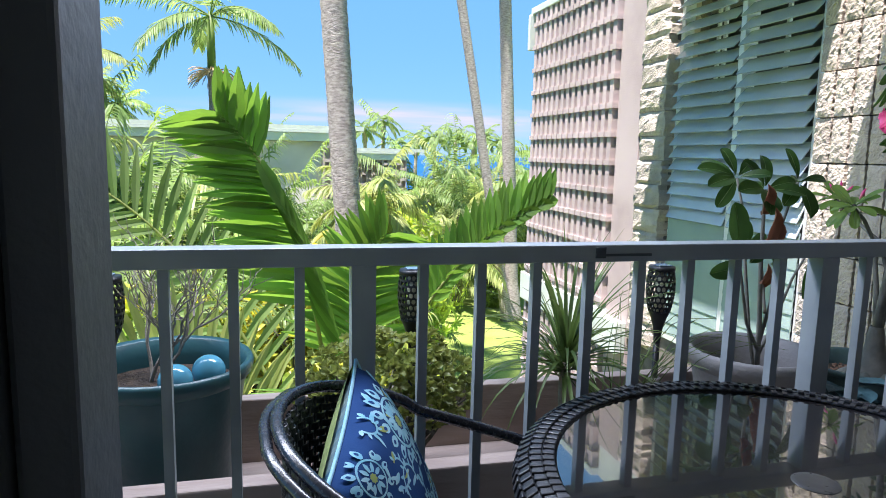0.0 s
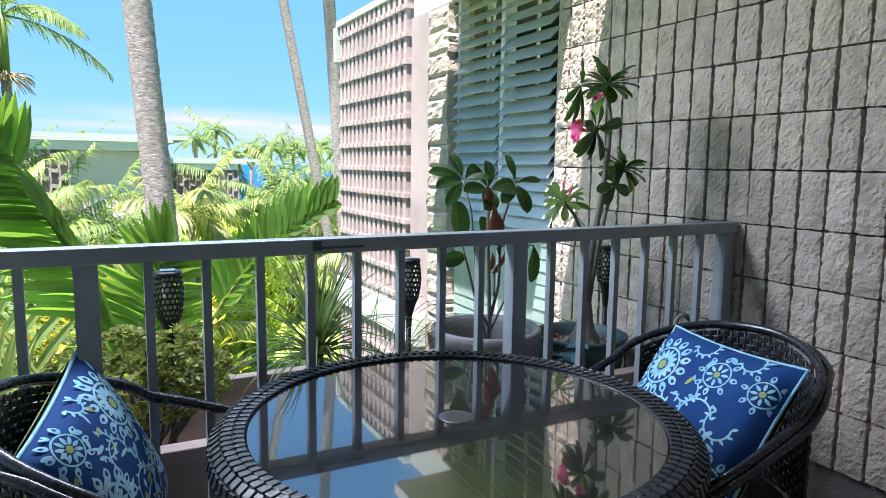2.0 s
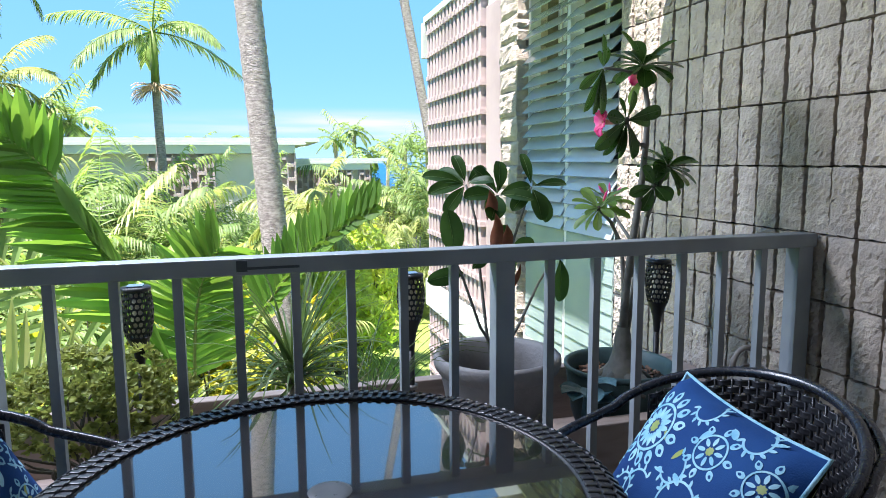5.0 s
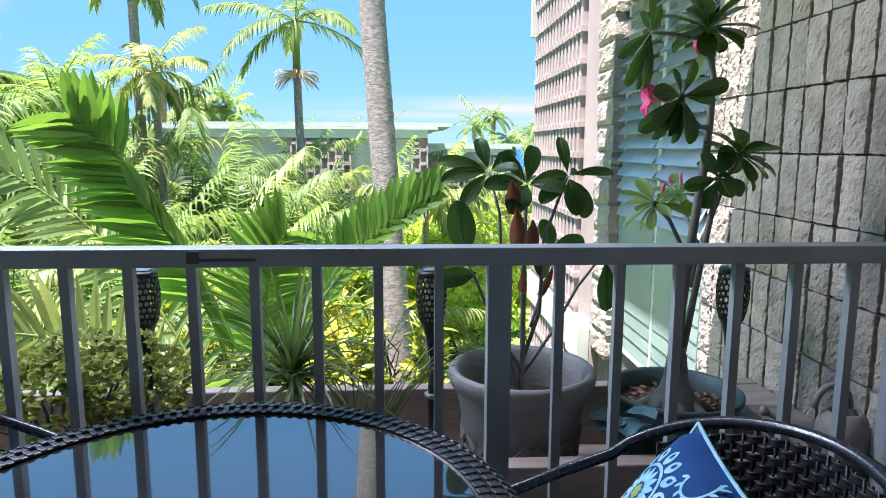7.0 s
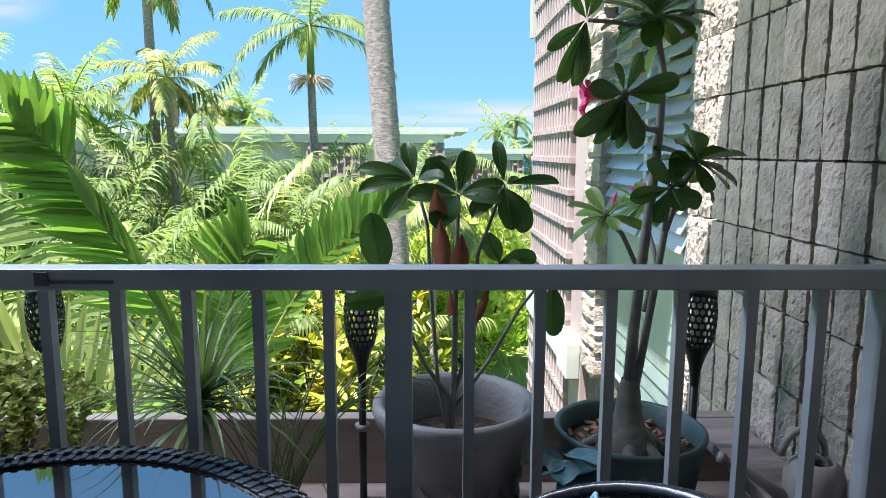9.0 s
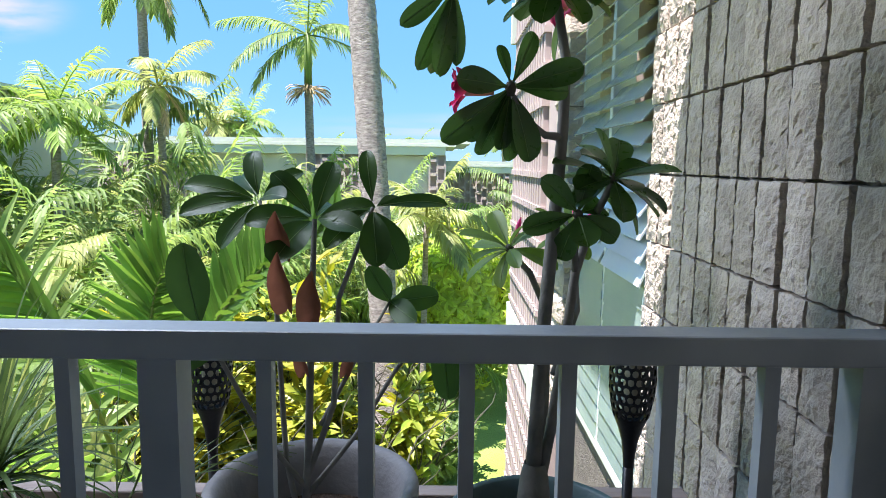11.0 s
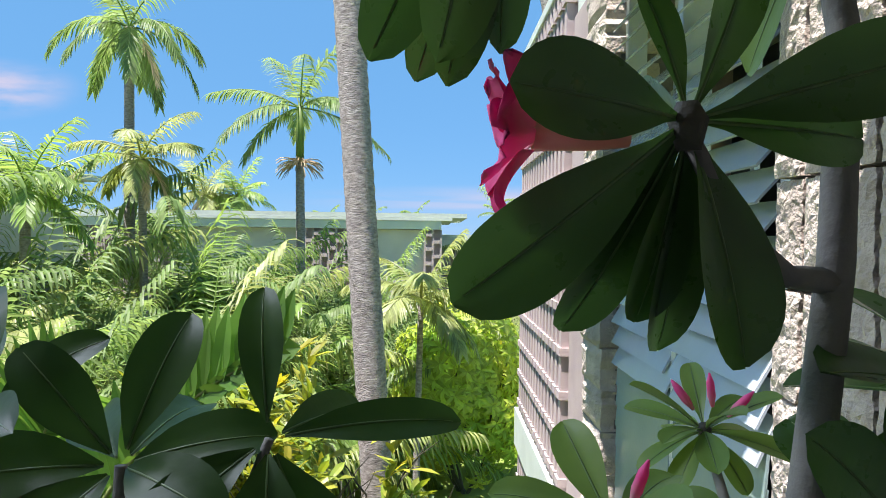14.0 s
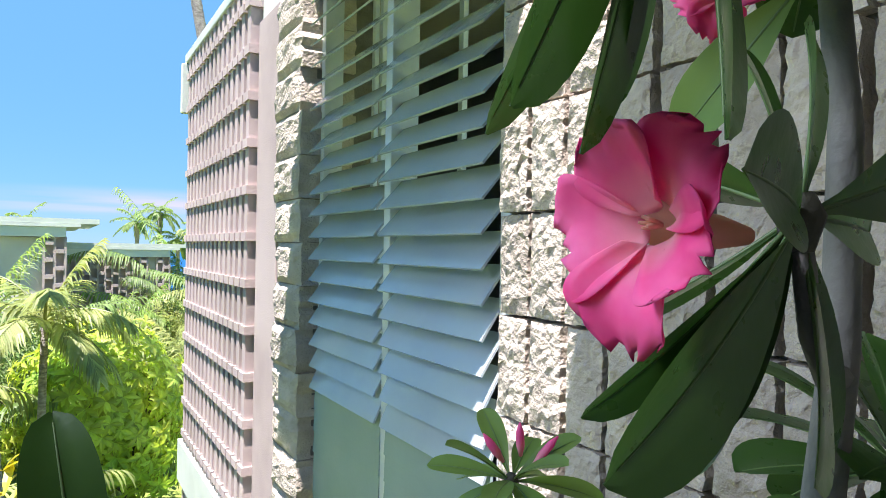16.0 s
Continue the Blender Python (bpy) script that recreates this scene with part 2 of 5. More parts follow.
# ---- mesh tools ----
class Geo:
    """Vertices and faces gathered for one mesh."""

    def __init__(self):
        self.v, self.f = [], []

    def box(self, c, s, m=None):
        k = len(self.v)
        for dz in (-0.5, 0.5):
            for dx, dy in ((-0.5, -0.5), (0.5, -0.5), (0.5, 0.5), (-0.5, 0.5)):
                p = Vector((dx * s[0], dy * s[1], dz * s[2]))
                self.v.append(tuple((m @ p if m else p) + Vector(c)))
        self.f += [tuple(k + i for i in q) for q in ((3, 2, 1, 0), (4, 5, 6, 7), (0, 1, 5, 4), (1, 2, 6, 5), (2, 3, 7, 6), (3, 0, 4, 7))]
        return self

    def grid(self, pts, closed=False):
        """pts: rows of equal length."""
        k, w = len(self.v), len(pts[0])
        for row in pts:
            self.v += [tuple(p) for p in row]
        for i in range(len(pts) - 1):
            for j in range(w if closed else w - 1):
                a, b = k + i * w + j, k + i * w + (j + 1) % w
                self.f.append((a, b, b + w, a + w))
        return self

    def tube(self, pts, radii, seg=8, cap=True):
        pts = [Vector(p) for p in pts]
        if not isinstance(radii, (list, tuple)):
            radii = [radii] * len(pts)
        rows, side = [], None
        for i, p in enumerate(pts):
            d = (pts[min(i + 1, len(pts) - 1)] - pts[max(i - 1, 0)]).normalized()
            if side is None:
                side = d.cross(Vector((0, 0, 1)) if abs(d.z) < 0.9 else Vector((1, 0, 0))).normalized()
            side = (side - d * side.dot(d)).normalized()
            up = d.cross(side)
            rows.append([p + (side * math.cos(a) + up * math.sin(a)) * radii[i] for a in (2 * math.pi * j / seg for j in range(seg))])
        k = len(self.v)
        self.grid(rows, True)
        if cap:
            self.f.append(tuple(k + j for j in range(seg))[::-1])
            self.f.append(tuple(k + (len(rows) - 1) * seg + j for j in range(seg)))
        return self

    def lathe(self, profile, c=(0, 0, 0), seg=40):
        rows = [[(c[0] + r * math.cos(a), c[1] + r * math.sin(a), c[2] + z) for a in (2 * math.pi * j / seg for j in range(seg))] for r, z in profile]
        return self.grid(rows, True)

    def leaf(self, base, way, up, length, width, droop=0.25, fold=0.25, blunt=0.62, seg=6, wave=0.0, bulge=1.0):
        """One leaf: its widest place at blunt along its length."""
        base, way = Vector(base), Vector(way).normalized()
        side = way.cross(Vector(up))
        side = side.normalized() if side.length > 1e-4 else Vector((1, 0, 0))
        nrm = side.cross(way).normalized()
        rows, p, d = [], base.copy(), way.copy()
        self.spine = []
        for i in range(seg + 1):
            self.spine.append(p - nrm * 0.02 * width)
            t = i / seg
            t = t * (1.5 - 0.5 * t) if seg > 4 else t
            if t < blunt:
                w = math.sin(t / blunt * math.pi / 2) ** bulge
            else:
                w = math.sqrt(max(0.0, 1 - ((t - blunt) / (1 - blunt)) ** 2))
            w = max(w * width / 2, width * 0.03)
            lift = nrm * (fold * w + wave * width * math.sin(t * 9))
            rows.append([p - side * w + lift, p - side * w * 0.5 + lift * 0.35, p - nrm * 0.02 * width, p + side * w * 0.5 + lift * 0.35, p + side * w + lift])
            d = (d - nrm * droop / seg).normalized()
            nrm = side.cross(d).normalized()
            n1 = (i + 1) / seg
            step = n1 * (1.5 - 0.5 * n1) - t if seg > 4 else 1 / seg
            p = p + d * (length * step)
        return self.grid(rows)

    def blade(self, p0, d, nrm, length, width, droop, seg=3):
        """A narrow folded leaflet that tapers to a point."""
        d = d.normalized()
        side = d.cross(nrm).normalized()
        p, rows = p0.copy(), []
        prof = (0.55, 1.0, 0.8, 0.06) if seg == 3 else (0.7, 1.0, 0.06)
        for i in range(seg + 1):
            w = width * 0.5 * prof[i]
            rows.append([p - side * w + nrm * w * 0.35, p, p + side * w + nrm * w * 0.35])
            d = (d + Vector((0, 0, -1)) * droop / seg).normalized()
            p = p + d * (length / seg)
        return self.grid(rows)

    def frond(self, base, way, length, droop, n=26, leaf=0.35, width=0.035, hang=0.5, splay=0.9, stalk=0.2, rnd=random, bow=None, rib=0.012, seg=3):
        """A feather palm leaf: rib and two rows of leaflets."""
        p, d = Vector(base), Vector(way).normalized()
        steps, pts = 14, [Vector(base)]
        for i in range(steps):
            d = (d + Vector((0, 0, -1)) * droop / steps + (bow or Vector()) / steps).normalized()
            p = p + d * (length / steps)
            pts.append(p.copy())
        self.tube(pts, [rib * (1 - 0.85 * i / steps) + 0.001 for i in range(steps + 1)], 4, False)
        for k in range(n):
            t = stalk + (1 - stalk) * (k + 0.5) / n
            i = min(int(t * steps), steps - 1)
            q = pts[i].lerp(pts[i + 1], t * steps - i)
            dd = (pts[i + 1] - pts[i]).normalized()
            side = dd.cross(Vector((0, 0, 1)))
            side = side.normalized() if side.length > 0.05 else Vector((1, 0, 0))
            up = side.cross(dd)
            ln = leaf * (0.45 + 0.55 * math.sin(math.pi * min(1, 0.2 + 0.75 * (k + 1) / n))) * rnd.uniform(0.85, 1.1)
            for s in (-1, 1):
                w = side * s * splay + dd * (0.55 + 0.5 * t) + up * rnd.uniform(0.1, 0.4)
                self.blade(q, w, up, ln, width * rnd.uniform(0.8, 1.1), hang * rnd.uniform(0.6, 1.3), seg)
        return self

    def mesh(self, name, mat, smooth=True):
        me = bpy.data.meshes.new(name)
        me.from_pydata(self.v, [], self.f)
        me.materials.append(mat)
        if smooth:
            me.shade_smooth()
        me.update()
        return me


def part(name, geo, mat, parent=None, label="", smooth=False, bevel=0.0):
    """Links a mesh as one object under a thing or a part."""
    ob = new(name, geo.mesh(name, mat, smooth) if isinstance(geo, Geo) else geo)
    if parent:
        ob.parent = parent
    if bevel:
        mod = ob.modifiers.new("bevel", 'BEVEL')
        mod.width, mod.segments, mod.limit_method = bevel, 2, 'ANGLE'
    if label:
        ob["label"] = label
    return ob


def leaf_part(geo, mat, parent, smooth=True):
    """A single leaf with its pale raised midrib."""
    leaf = part("leaf", geo, mat, parent, "", smooth)
    n = len(geo.spine)
    part("midrib", Geo().tube(geo.spine[:-1], [0.0013 * (1 - 0.8 * i / n) for i in range(n - 1)], 5, False), L_RIB, leaf, smooth=True)
    return leaf


def thing(name, label, category, at=(0, 0, 0), group="", kind="", turn=0):
    ob = new(name)
    ob.empty_display_size = 0.1
    ob.matrix_world = pose(*at, 0, 0, turn)
    return tagged(ob, label, category, group, kind)


def structure(name, geo, mat, label, category, smooth=False, bevel=0.0):
    return tagged(part(name, geo, mat, None, "", smooth, bevel), label, category, kind="structure")


def span(x0, x1, y0, y1, z0, z1, g=None):
    return (g or Geo()).box(((x0 + x1) / 2, (y0 + y1) / 2, (z0 + z1) / 2), (x1 - x0, y1 - y0, z1 - z0))


rnd = random.Random(7)

# ---- the building ----
GZ = -2.9
floor = structure("floor", span(-4.2, -0.002, -3.4, 0.62, -0.2, 0.0), M_DECK, "grey balcony floor slab in the shade", "floor")
ceiling = structure("ceiling", span(-4.4, 0.3, -3.6, 0.57, 2.42, 2.62), M_CEILSHADE, "plain balcony ceiling slab, its shade put into a grey-brown colour", "ceiling")
wall_back = structure("wall_back", span(-4.2, 0.0, -3.6, -3.4, -0.2, 2.42), M_PLASTER, "plain plaster wall behind the balcony", "wall")
wall_west = structure("wall_west", span(-4.4, -4.2, -3.4, -1.2, -0.2, 2.42), M_PLASTER, "plain plaster side wall of the balcony", "wall")
wall_lower = structure("wall_lower", span(-4.2, -0.002, -3.4, 0.55, GZ, -0.2), M_PLASTER, "plain plaster wall of the lower storey", "wall")
wall_east = structure("wall_east", span(0.03, 0.25, -3.6, 1.035, GZ, 2.42), M_JOINT, "split-face concrete block wall with vertical scores", "wall")
# dark frame of the opening beside the table
door_frame = thing("door_frame", "dark painted door frame post with worn grooves", "door frame", (-2.73, -1.06, 0), kind="structure")
part("jamb", span(-0.22, 0.16, -0.08, 0.08, 0, 2.42), M_DARKPAINT, door_frame, bevel=0.006)
part("stop", span(0.162, 0.20, -0.05, 0.06, 0, 2.42), M_DARKPAINT, door_frame, bevel=0.005)
part("track", span(0.09, 0.125, -0.098, -0.082, 0, 2.42), M_DARKPAINT, door_frame, bevel=0.003)

# window bay beyond the block wall
wall_bay = structure("wall_bay", span(0.03, 0.25, 1.037, 2.19, GZ, 0.18), M_JOINT, "block wall below the louvred window", "wall")
wall_head = structure("wall_head", span(-0.02, 0.25, 1.037, 2.80, 2.36, 2.62), M_GREENTRIM, "pale green beam over the window", "beam", bevel=0.006)
soffit = structure("soffit", span(-0.46, -0.022, 0.88, 2.10, 2.37, 2.45), M_CEIL, "off-white eave over the louvred window", "eave", bevel=0.005)
wall_room = structure("wall_room", span(1.4, 1.5, 0.9, 4.6, GZ, 2.6), M_INSIDE, "inner wall behind the louvres, the room's dimness in its dark colour", "wall")
wall_pier = structure("wall_pier", span(-0.035, 0.3, 2.50, 2.80, GZ, 2.36), M_STUCCO, "mauve stucco pier beside the block screen", "wall", bevel=0.004)

window = thing("window_1", "tall louvred window with pale blue-grey slats, half open", "window", (0.05, 1.615, 0), kind="structure")
part("frame_jamb", span(-0.02, 0.05, -0.577, -0.54, 0.18, 2.36), M_ALU, window, bevel=0.003)
part("frame_jamb", span(-0.02, 0.05, 0.54, 0.574, 0.18, 2.36), M_ALU, window, bevel=0.003)
part("mullion", span(-0.035, 0.05, -0.035, 0.005, 0.18, 2.36), M_ALU, window, bevel=0.003)
part("sill", span(-0.04, 0.06, -0.577, 0.574, 0.13, 0.178), M_GREENTRIM, window, bevel=0.003)
def louvre_tilt(z):
    """Slats stand open near the head and lie shut at the foot."""
    if z < 0.93:
        return 86
    if z < 1.3:
        return 66 - 14 * (z - 0.93) / 0.37
    return 52 - 13 * (z - 1.3) / 1.05


for y0, y1, bars in ((-0.538, -0.037, (-0.20,)), (0.007, 0.538, (0.30, 0.36))):
    z = 0.22
    while z < 2.34:
        slat = Geo().box((0, (y0 + y1) / 2, 0), (0.106, y1 - y0 + 0.01, 0.0055), pose(0, 0, 0, 0, -louvre_tilt(z) + rnd.uniform(-2, 2), 0).to_3x3())
        part("slat", slat, M_LOUVRE if z > 0.93 else M_LOWGLASS, window).location = (-0.034, 0, z)
        z += 0.0735
    for y in bars:
        part("screen_stile", span(0.085, 0.10, y - 0.011, y + 0.011, 0.18, 2.36), M_ALU, window)

# breeze-block screens on both storeys
COLS, PITCH = 15, 0.106


def screen(z0, z1, label):
    g = thing("block_screen", label, "breeze block screen", (-0.05, 2.802, z0), kind="structure")
    fin = span(-0.016, 0.10, -0.027, 0.027, 0, z1 - z0).mesh("fin", M_SCREEN, False)
    cap = span(-0.026, 0.09, -0.040, 0.040, -0.019, 0.019).mesh("cap", M_SCREEN, False)
    bar = span(0.02, 0.095, 0, COLS * PITCH + 0.06, -0.02, 0.02).mesh("bar", M_SCREEN, False)
    z = 0.06
    while z < z1 - z0 - 0.03:
        part("bar", bar, None, g).location = (0, 0, z)
        for k in range(COLS):
            part("cap", cap, None, g).location = (0, 0.05 + k * PITCH, z)
        z += 0.203
    for k in range(COLS):
        part("fin", fin, None, g).location = (0, 0.05 + k * PITCH, 0)
    return g


screen(0.16, 2.56, "mauve breeze-block screen of stacked vertical slots")
screen(-2.6, -0.1, "mauve breeze-block screen of the lower storey")
structure("slab_edge", span(-0.085, 0.3, 2.802, 4.44, -0.1, 0.158), M_GREENTRIM, "pale green slab edge between the storeys", "beam", bevel=0.005)
structure("slab_edge_sill", span(-0.12, -0.037, 2.50, 2.798, -0.09, 0.13), M_GREENTRIM, "pale green sill block under the pier", "beam", bevel=0.005)
structure("fascia", span(-0.075, 0.3, 2.802, 4.46, 2.56, 2.62), M_GREENTRIM, "pale green roof fascia over the block screen", "fascia", bevel=0.006)
structure("fascia_end", span(-0.10, 0.3, 4.42, 4.46, 2.24, 2.558), M_GREENTRIM, "pale green end board of the roof", "fascia", bevel=0.006)
structure("wall_end", span(0.06, 1.5, 4.40, 4.418, GZ, 2.558), M_STUCCO, "mauve end wall of the building", "wall")
structure("wall_screen_back", span(0.45, 0.5, 2.81, 4.39, GZ, 2.5), M_STUCCO, "shaded wall behind the breeze-block screen", "wall")
structure("roof_slab", span(0.302, 1.5, -3.6, 4.46, 2.56, 2.62), M_CEIL, "flat roof slab", "roof")

# pilaster of rough stacked blocks
pilaster = thing("pilaster", "rough split-stone pilaster with bulging courses", "pilaster", (0, 2.345, 0), kind="structure")
part("core", span(0.02, 0.24, -0.138, 0.138, GZ, 2.358), M_JOINT, pilaster)


def rough_block(w, h, depth, nx, nz, amp, seed, pillow=0.012):
    """A block whose front (towards -x) is broken stone."""
    r = random.Random(seed)
    rows = []
    for i in range(nz + 1):
        row = []
        for j in range(nx + 1):
            u, v = j / nx, i / nz
            edge = min(u, 1 - u, 0.5) * 2, min(v, 1 - v, 0.5) * 2
            e = min(1, edge[0] * 3) * min(1, edge[1] * 4)
            x = -pillow * e - amp * r.random() * (0.35 + 0.65 * e)
            jy = (r.random() - 0.5) * w * 0.10 if 0 < j < nx else (r.random() - 0.5) * w * 0.07
            jz = (r.random() - 0.5) * h * 0.06 if 0 < i < nz else (r.random() - 0.5) * h * 0.02
            row.append((x, (u - 0.5) * w + jy, (v - 0.5) * h + jz))
        rows.append(row)
    g = Geo().grid(rows)
    k = len(g.v)
    front = [rows[0][j] for j in range(nx + 1)] + [rows[i][nx] for i in range(1, nz + 1)] + [rows[nz][j] for j in range(nx - 1, -1, -1)] + [rows[i][0] for i in range(nz - 1, 0, -1)]
    g.grid([front + [front[0]], [(depth, p[1], p[2]) for p in front + [front[0]]]])
    g.f = [tuple(reversed(f)) for f in g.f]
    return g


pil_meshes = [rough_block(0.30, 0.1525, 0.2, 7, 6, 0.008, 40 + s, 0.014).mesh("stone", M_BLOCK, False) for s in range(6)]
z = 0.02
k = 0
while z < 2.3:
    ob = part("stone", pil_meshes[k % 6], None, pilaster)
    ob.location = (-0.035 + rnd.uniform(-0.008, 0.008), rnd.uniform(-0.008, 0.008), z + 0.0765)
    z += 0.155
    k += 1

# ---- railing ----
railing = thing("railing", "grey-blue painted metal balcony railing with square balusters", "railing", (0, -0.127, 0), kind="structure")
part("top_rail", span(-4.18, -0.01, -0.03, 0.03, 1.026, 1.067), M_RAIL, railing, bevel=0.004)
part("bottom_rail", span(-4.18, -0.01, -0.015, 0.015, 0.09, 0.125), M_RAIL, railing, bevel=0.003)
POSTS = (-3.44, -2.224, -1.01, -0.045)
post = span(-0.026, 0.026, -0.026, 0.026, 0.0, 1.026).mesh("post", M_RAIL, False)
bal = span(-0.0105, 0.0105, -0.012, 0.012, 0.125, 1.026).mesh("baluster", M_RAIL, False)
for x in POSTS:
    part("post", post, None, railing).location = (x, 0, 0)
for a, b, n in ((POSTS[0], POSTS[1], 9), (POSTS[1], POSTS[2], 9), (POSTS[2], POSTS[3], 7), (POSTS[0] - 1.214, POSTS[0], 9)):
    for k in range(1, n):
        x = a + (b - a) * k / n
        if x > -4.15:
            part("baluster", bal, None, railing).location = (x, 0, 0)
part("clip", span(-1.685, -1.66, -0.0345, -0.031, 1.036, 1.062).box((-1.60, -0.0325, 1.043), (0.12, 0.002, 0.006)), M_DARKPAINT, railing, "small dark clip on the rail")

# ---- planter trough ----
planter = thing("planter_trough", "weathered wooden planter trough along the railing", "planter", (0, 0, 0))
part("front_board", span(-3.9, -0.03, -0.055, 0.003, 0.0, 0.50), M_WOOD, planter, bevel=0.004)
part("back_board", span(-3.9, -0.03, 0.50, 0.55, 0.0, 0.50), M_WOOD, planter, bevel=0.004)
part("bottom_board", span(-3.9, -0.03, 0.005, 0.498, 0.26, 0.295), M_WOOD, planter)
part("end_board", span(-0.17, -0.03, 0.005, 0.498, 0.46, 0.497), M_WOOD, planter, bevel=0.003)

# ---- solar torches ----


def pierced(prof, cols):
    """A turned shell with one round hole in each cell."""
    g, key = Geo(), {}

    def spot(i, j):
        k = min(int(i), len(prof) - 2)
        r = prof[k][0] + (prof[k + 1][0] - prof[k][0]) * (i - k)
        z = prof[k][1] + (prof[k + 1][1] - prof[k][1]) * (i - k)
        a = 2 * math.pi * (j % cols) / cols
        name = (round(i, 3), round(j % cols, 3))
        if name not in key:
            key[name] = len(g.v)
            g.v.append((r * math.cos(a), r * math.sin(a), z))
        return key[name]

    for i in range(len(prof) - 1):
        for j in range(cols):
            off = 0.5 * (i % 2)
            ring, hole = [], []
            for di, dj in ((-1, -1), (-1, 0), (-1, 1), (0, 1), (1, 1), (1, 0), (1, -1), (0, -1)):
                ring.append(spot(i + .5 + di * .5, j + off + .5 + dj * .5))
                f = .41 if di * dj == 0 else .30
                hole.append(spot(i + .5 + di * f, j + off + .5 + dj * f))
            for k in range(8):
                g.f.append((ring[k], ring[(k + 1) % 8], hole[(k + 1) % 8], hole[k]))
    return g


def solar_torch(at):
    t = thing("solar_torch", "black plastic solar garden torch with a pierced basket", "torch lamp", at, "torches along the planter")
    part("stake", Geo().tube([(0, 0, -0.62), (0, 0, -0.26)], 0.011, 10), M_BLACK, t, smooth=True)
    part("funnel", Geo().lathe([(0.011, -0.262), (0.013, -0.235), (0.017, -0.205), (0.026, -0.175), (0.034, -0.155), (0.036, -0.15), (0.03, -0.153), (0.004, -0.165)], seg=20), M_BLACK, t, smooth=True)
    basket = part("basket", pierced([(0.036, -0.152), (0.0405, -0.134), (0.044, -0.115), (0.0465, -0.096), (0.048, -0.077), (0.048, -0.058), (0.0468, -0.040), (0.0445, -0.023), (0.042, -0.006)], 18), M_BLACK, t)
    wall = basket.modifiers.new("wall", 'SOLIDIFY')
    wall.thickness = 0.003
    part("core", Geo().lathe([(0.0, -0.15), (0.018, -0.15), (0.018, -0.01), (0.0, -0.01)], seg=14), M_TORCHCORE, t, "cream inner tube", smooth=True)
    part("cap", Geo().lathe([(0.0, -0.008), (0.043, -0.008), (0.044, 0.0), (0.042, 0.006), (0.0, 0.007)], seg=28), M_BLACK, t, smooth=True)
    part("solar_cell", Geo().box((0, 0, 0.009), (0.045, 0.045, 0.003)), M_SOLAR, t, "blue-grey solar cell")
    part("clamp", Geo().lathe([(0.011, -0.40), (0.02, -0.40), (0.022, -0.385), (0.011, -0.385)], seg=14), M_CAN, t, "pale clamp ring", smooth=True)
    return t


M_TORCHCORE = surf("cream_tube", (0.55, 0.52, 0.40), (0.6, 0.57, 0.45), 9, 0.5, 0)
M_SOLAR = surf("solar_cell", (0.16, 0.22, 0.30), (0.2, 0.27, 0.36), 9, 0.15, 0, spec=0.7)
torch = solar_torch((-2.0, 0.40, 0.912))
for p in ((-1.14, 0.41, 0.905), (-0.235, 0.32, 0.925), (-2.86, 0.40, 0.91)):
    copy_thing(torch, pose(*p))

# ---- pots ----
grey_pot = thing("grey_pot", "large grey resin flower pot with woven relief, standing in the planter", "flower pot", (-0.885, 0.25, 0.295))
part("body", Geo().lathe([(0.0, 0.0), (0.135, 0.0), (0.145, 0.02), (0.178, 0.25), (0.186, 0.285), (0.19, 0.30), (0.192, 0.31)]), M_GREYPOT, grey_pot, smooth=True)
part("rim", Geo().lathe([(0.19, 0.30), (0.205, 0.315), (0.212, 0.335), (0.212, 0.355), (0.204, 0.364), (0.192, 0.362), (0.182, 0.35), (0.172, 0.31), (0.165, 0.25), (0.162, 0.22)]), M_GREYPOT, grey_pot, smooth=True)
part("soil", Geo().lathe([(0.0, 0.262), (0.08, 0.255), (0.166, 0.25)], seg=24), M_SOIL, grey_pot)
weave = Geo()
for row in range(4):
    for j in range(20):
        a = 2 * math.pi * (j + 0.5 * (row % 2)) / 20
        z = 0.045 + row * 0.042
        r = 0.1475 + z * 0.142
        m = Matrix.Rotation(a, 3, 'Z') @ Matrix.Rotation(radians(45 if j % 2 else -45), 3, 'X')
        weave.box((r * math.cos(a), r * math.sin(a), z), (0.008, 0.018, 0.052), m)
part("woven_relief", weave, M_GREYPOT, grey_pot)

green_pot = thing("green_pot", "wide dark teal resin bowl pot holding a desert rose", "flower pot", (-0.43, 0.245, 0.295))
part("body", Geo().lathe([(0.0, 0.0), (0.12, 0.0), (0.13, 0.01), (0.165, 0.12), (0.18, 0.22), (0.184, 0.27)]), M_GREENPOT, green_pot, smooth=True)
part("rim", Geo().lathe([(0.184, 0.268), (0.192, 0.275), (0.193, 0.288), (0.187, 0.292), (0.178, 0.285), (0.172, 0.24), (0.17, 0.22)]), M_GREENPOT, green_pot, smooth=True)
part("soil", Geo().lathe([(0.0, 0.25), (0.09, 0.245), (0.173, 0.232)], seg=24), M_SOIL, green_pot)
chips = Geo()
for k in range(90):
    a, r = rnd.uniform(0, 6.28), 0.165 * math.sqrt(rnd.random())
    chips.box((r * math.cos(a), r * math.sin(a), 0.252 - 0.06 * r), (rnd.uniform(0.008, 0.03), 0.01, 0.006), Euler((rnd.uniform(-.6, .6), rnd.uniform(-.6, .6), rnd.uniform(0, 6))).to_matrix())
part("bark_chips", chips, surf("bark_chip", (0.16, 0.09, 0.06), (0.30, 0.18, 0.12), 30, 0.9, 0.4), green_pot)["kind"] = "stuff"

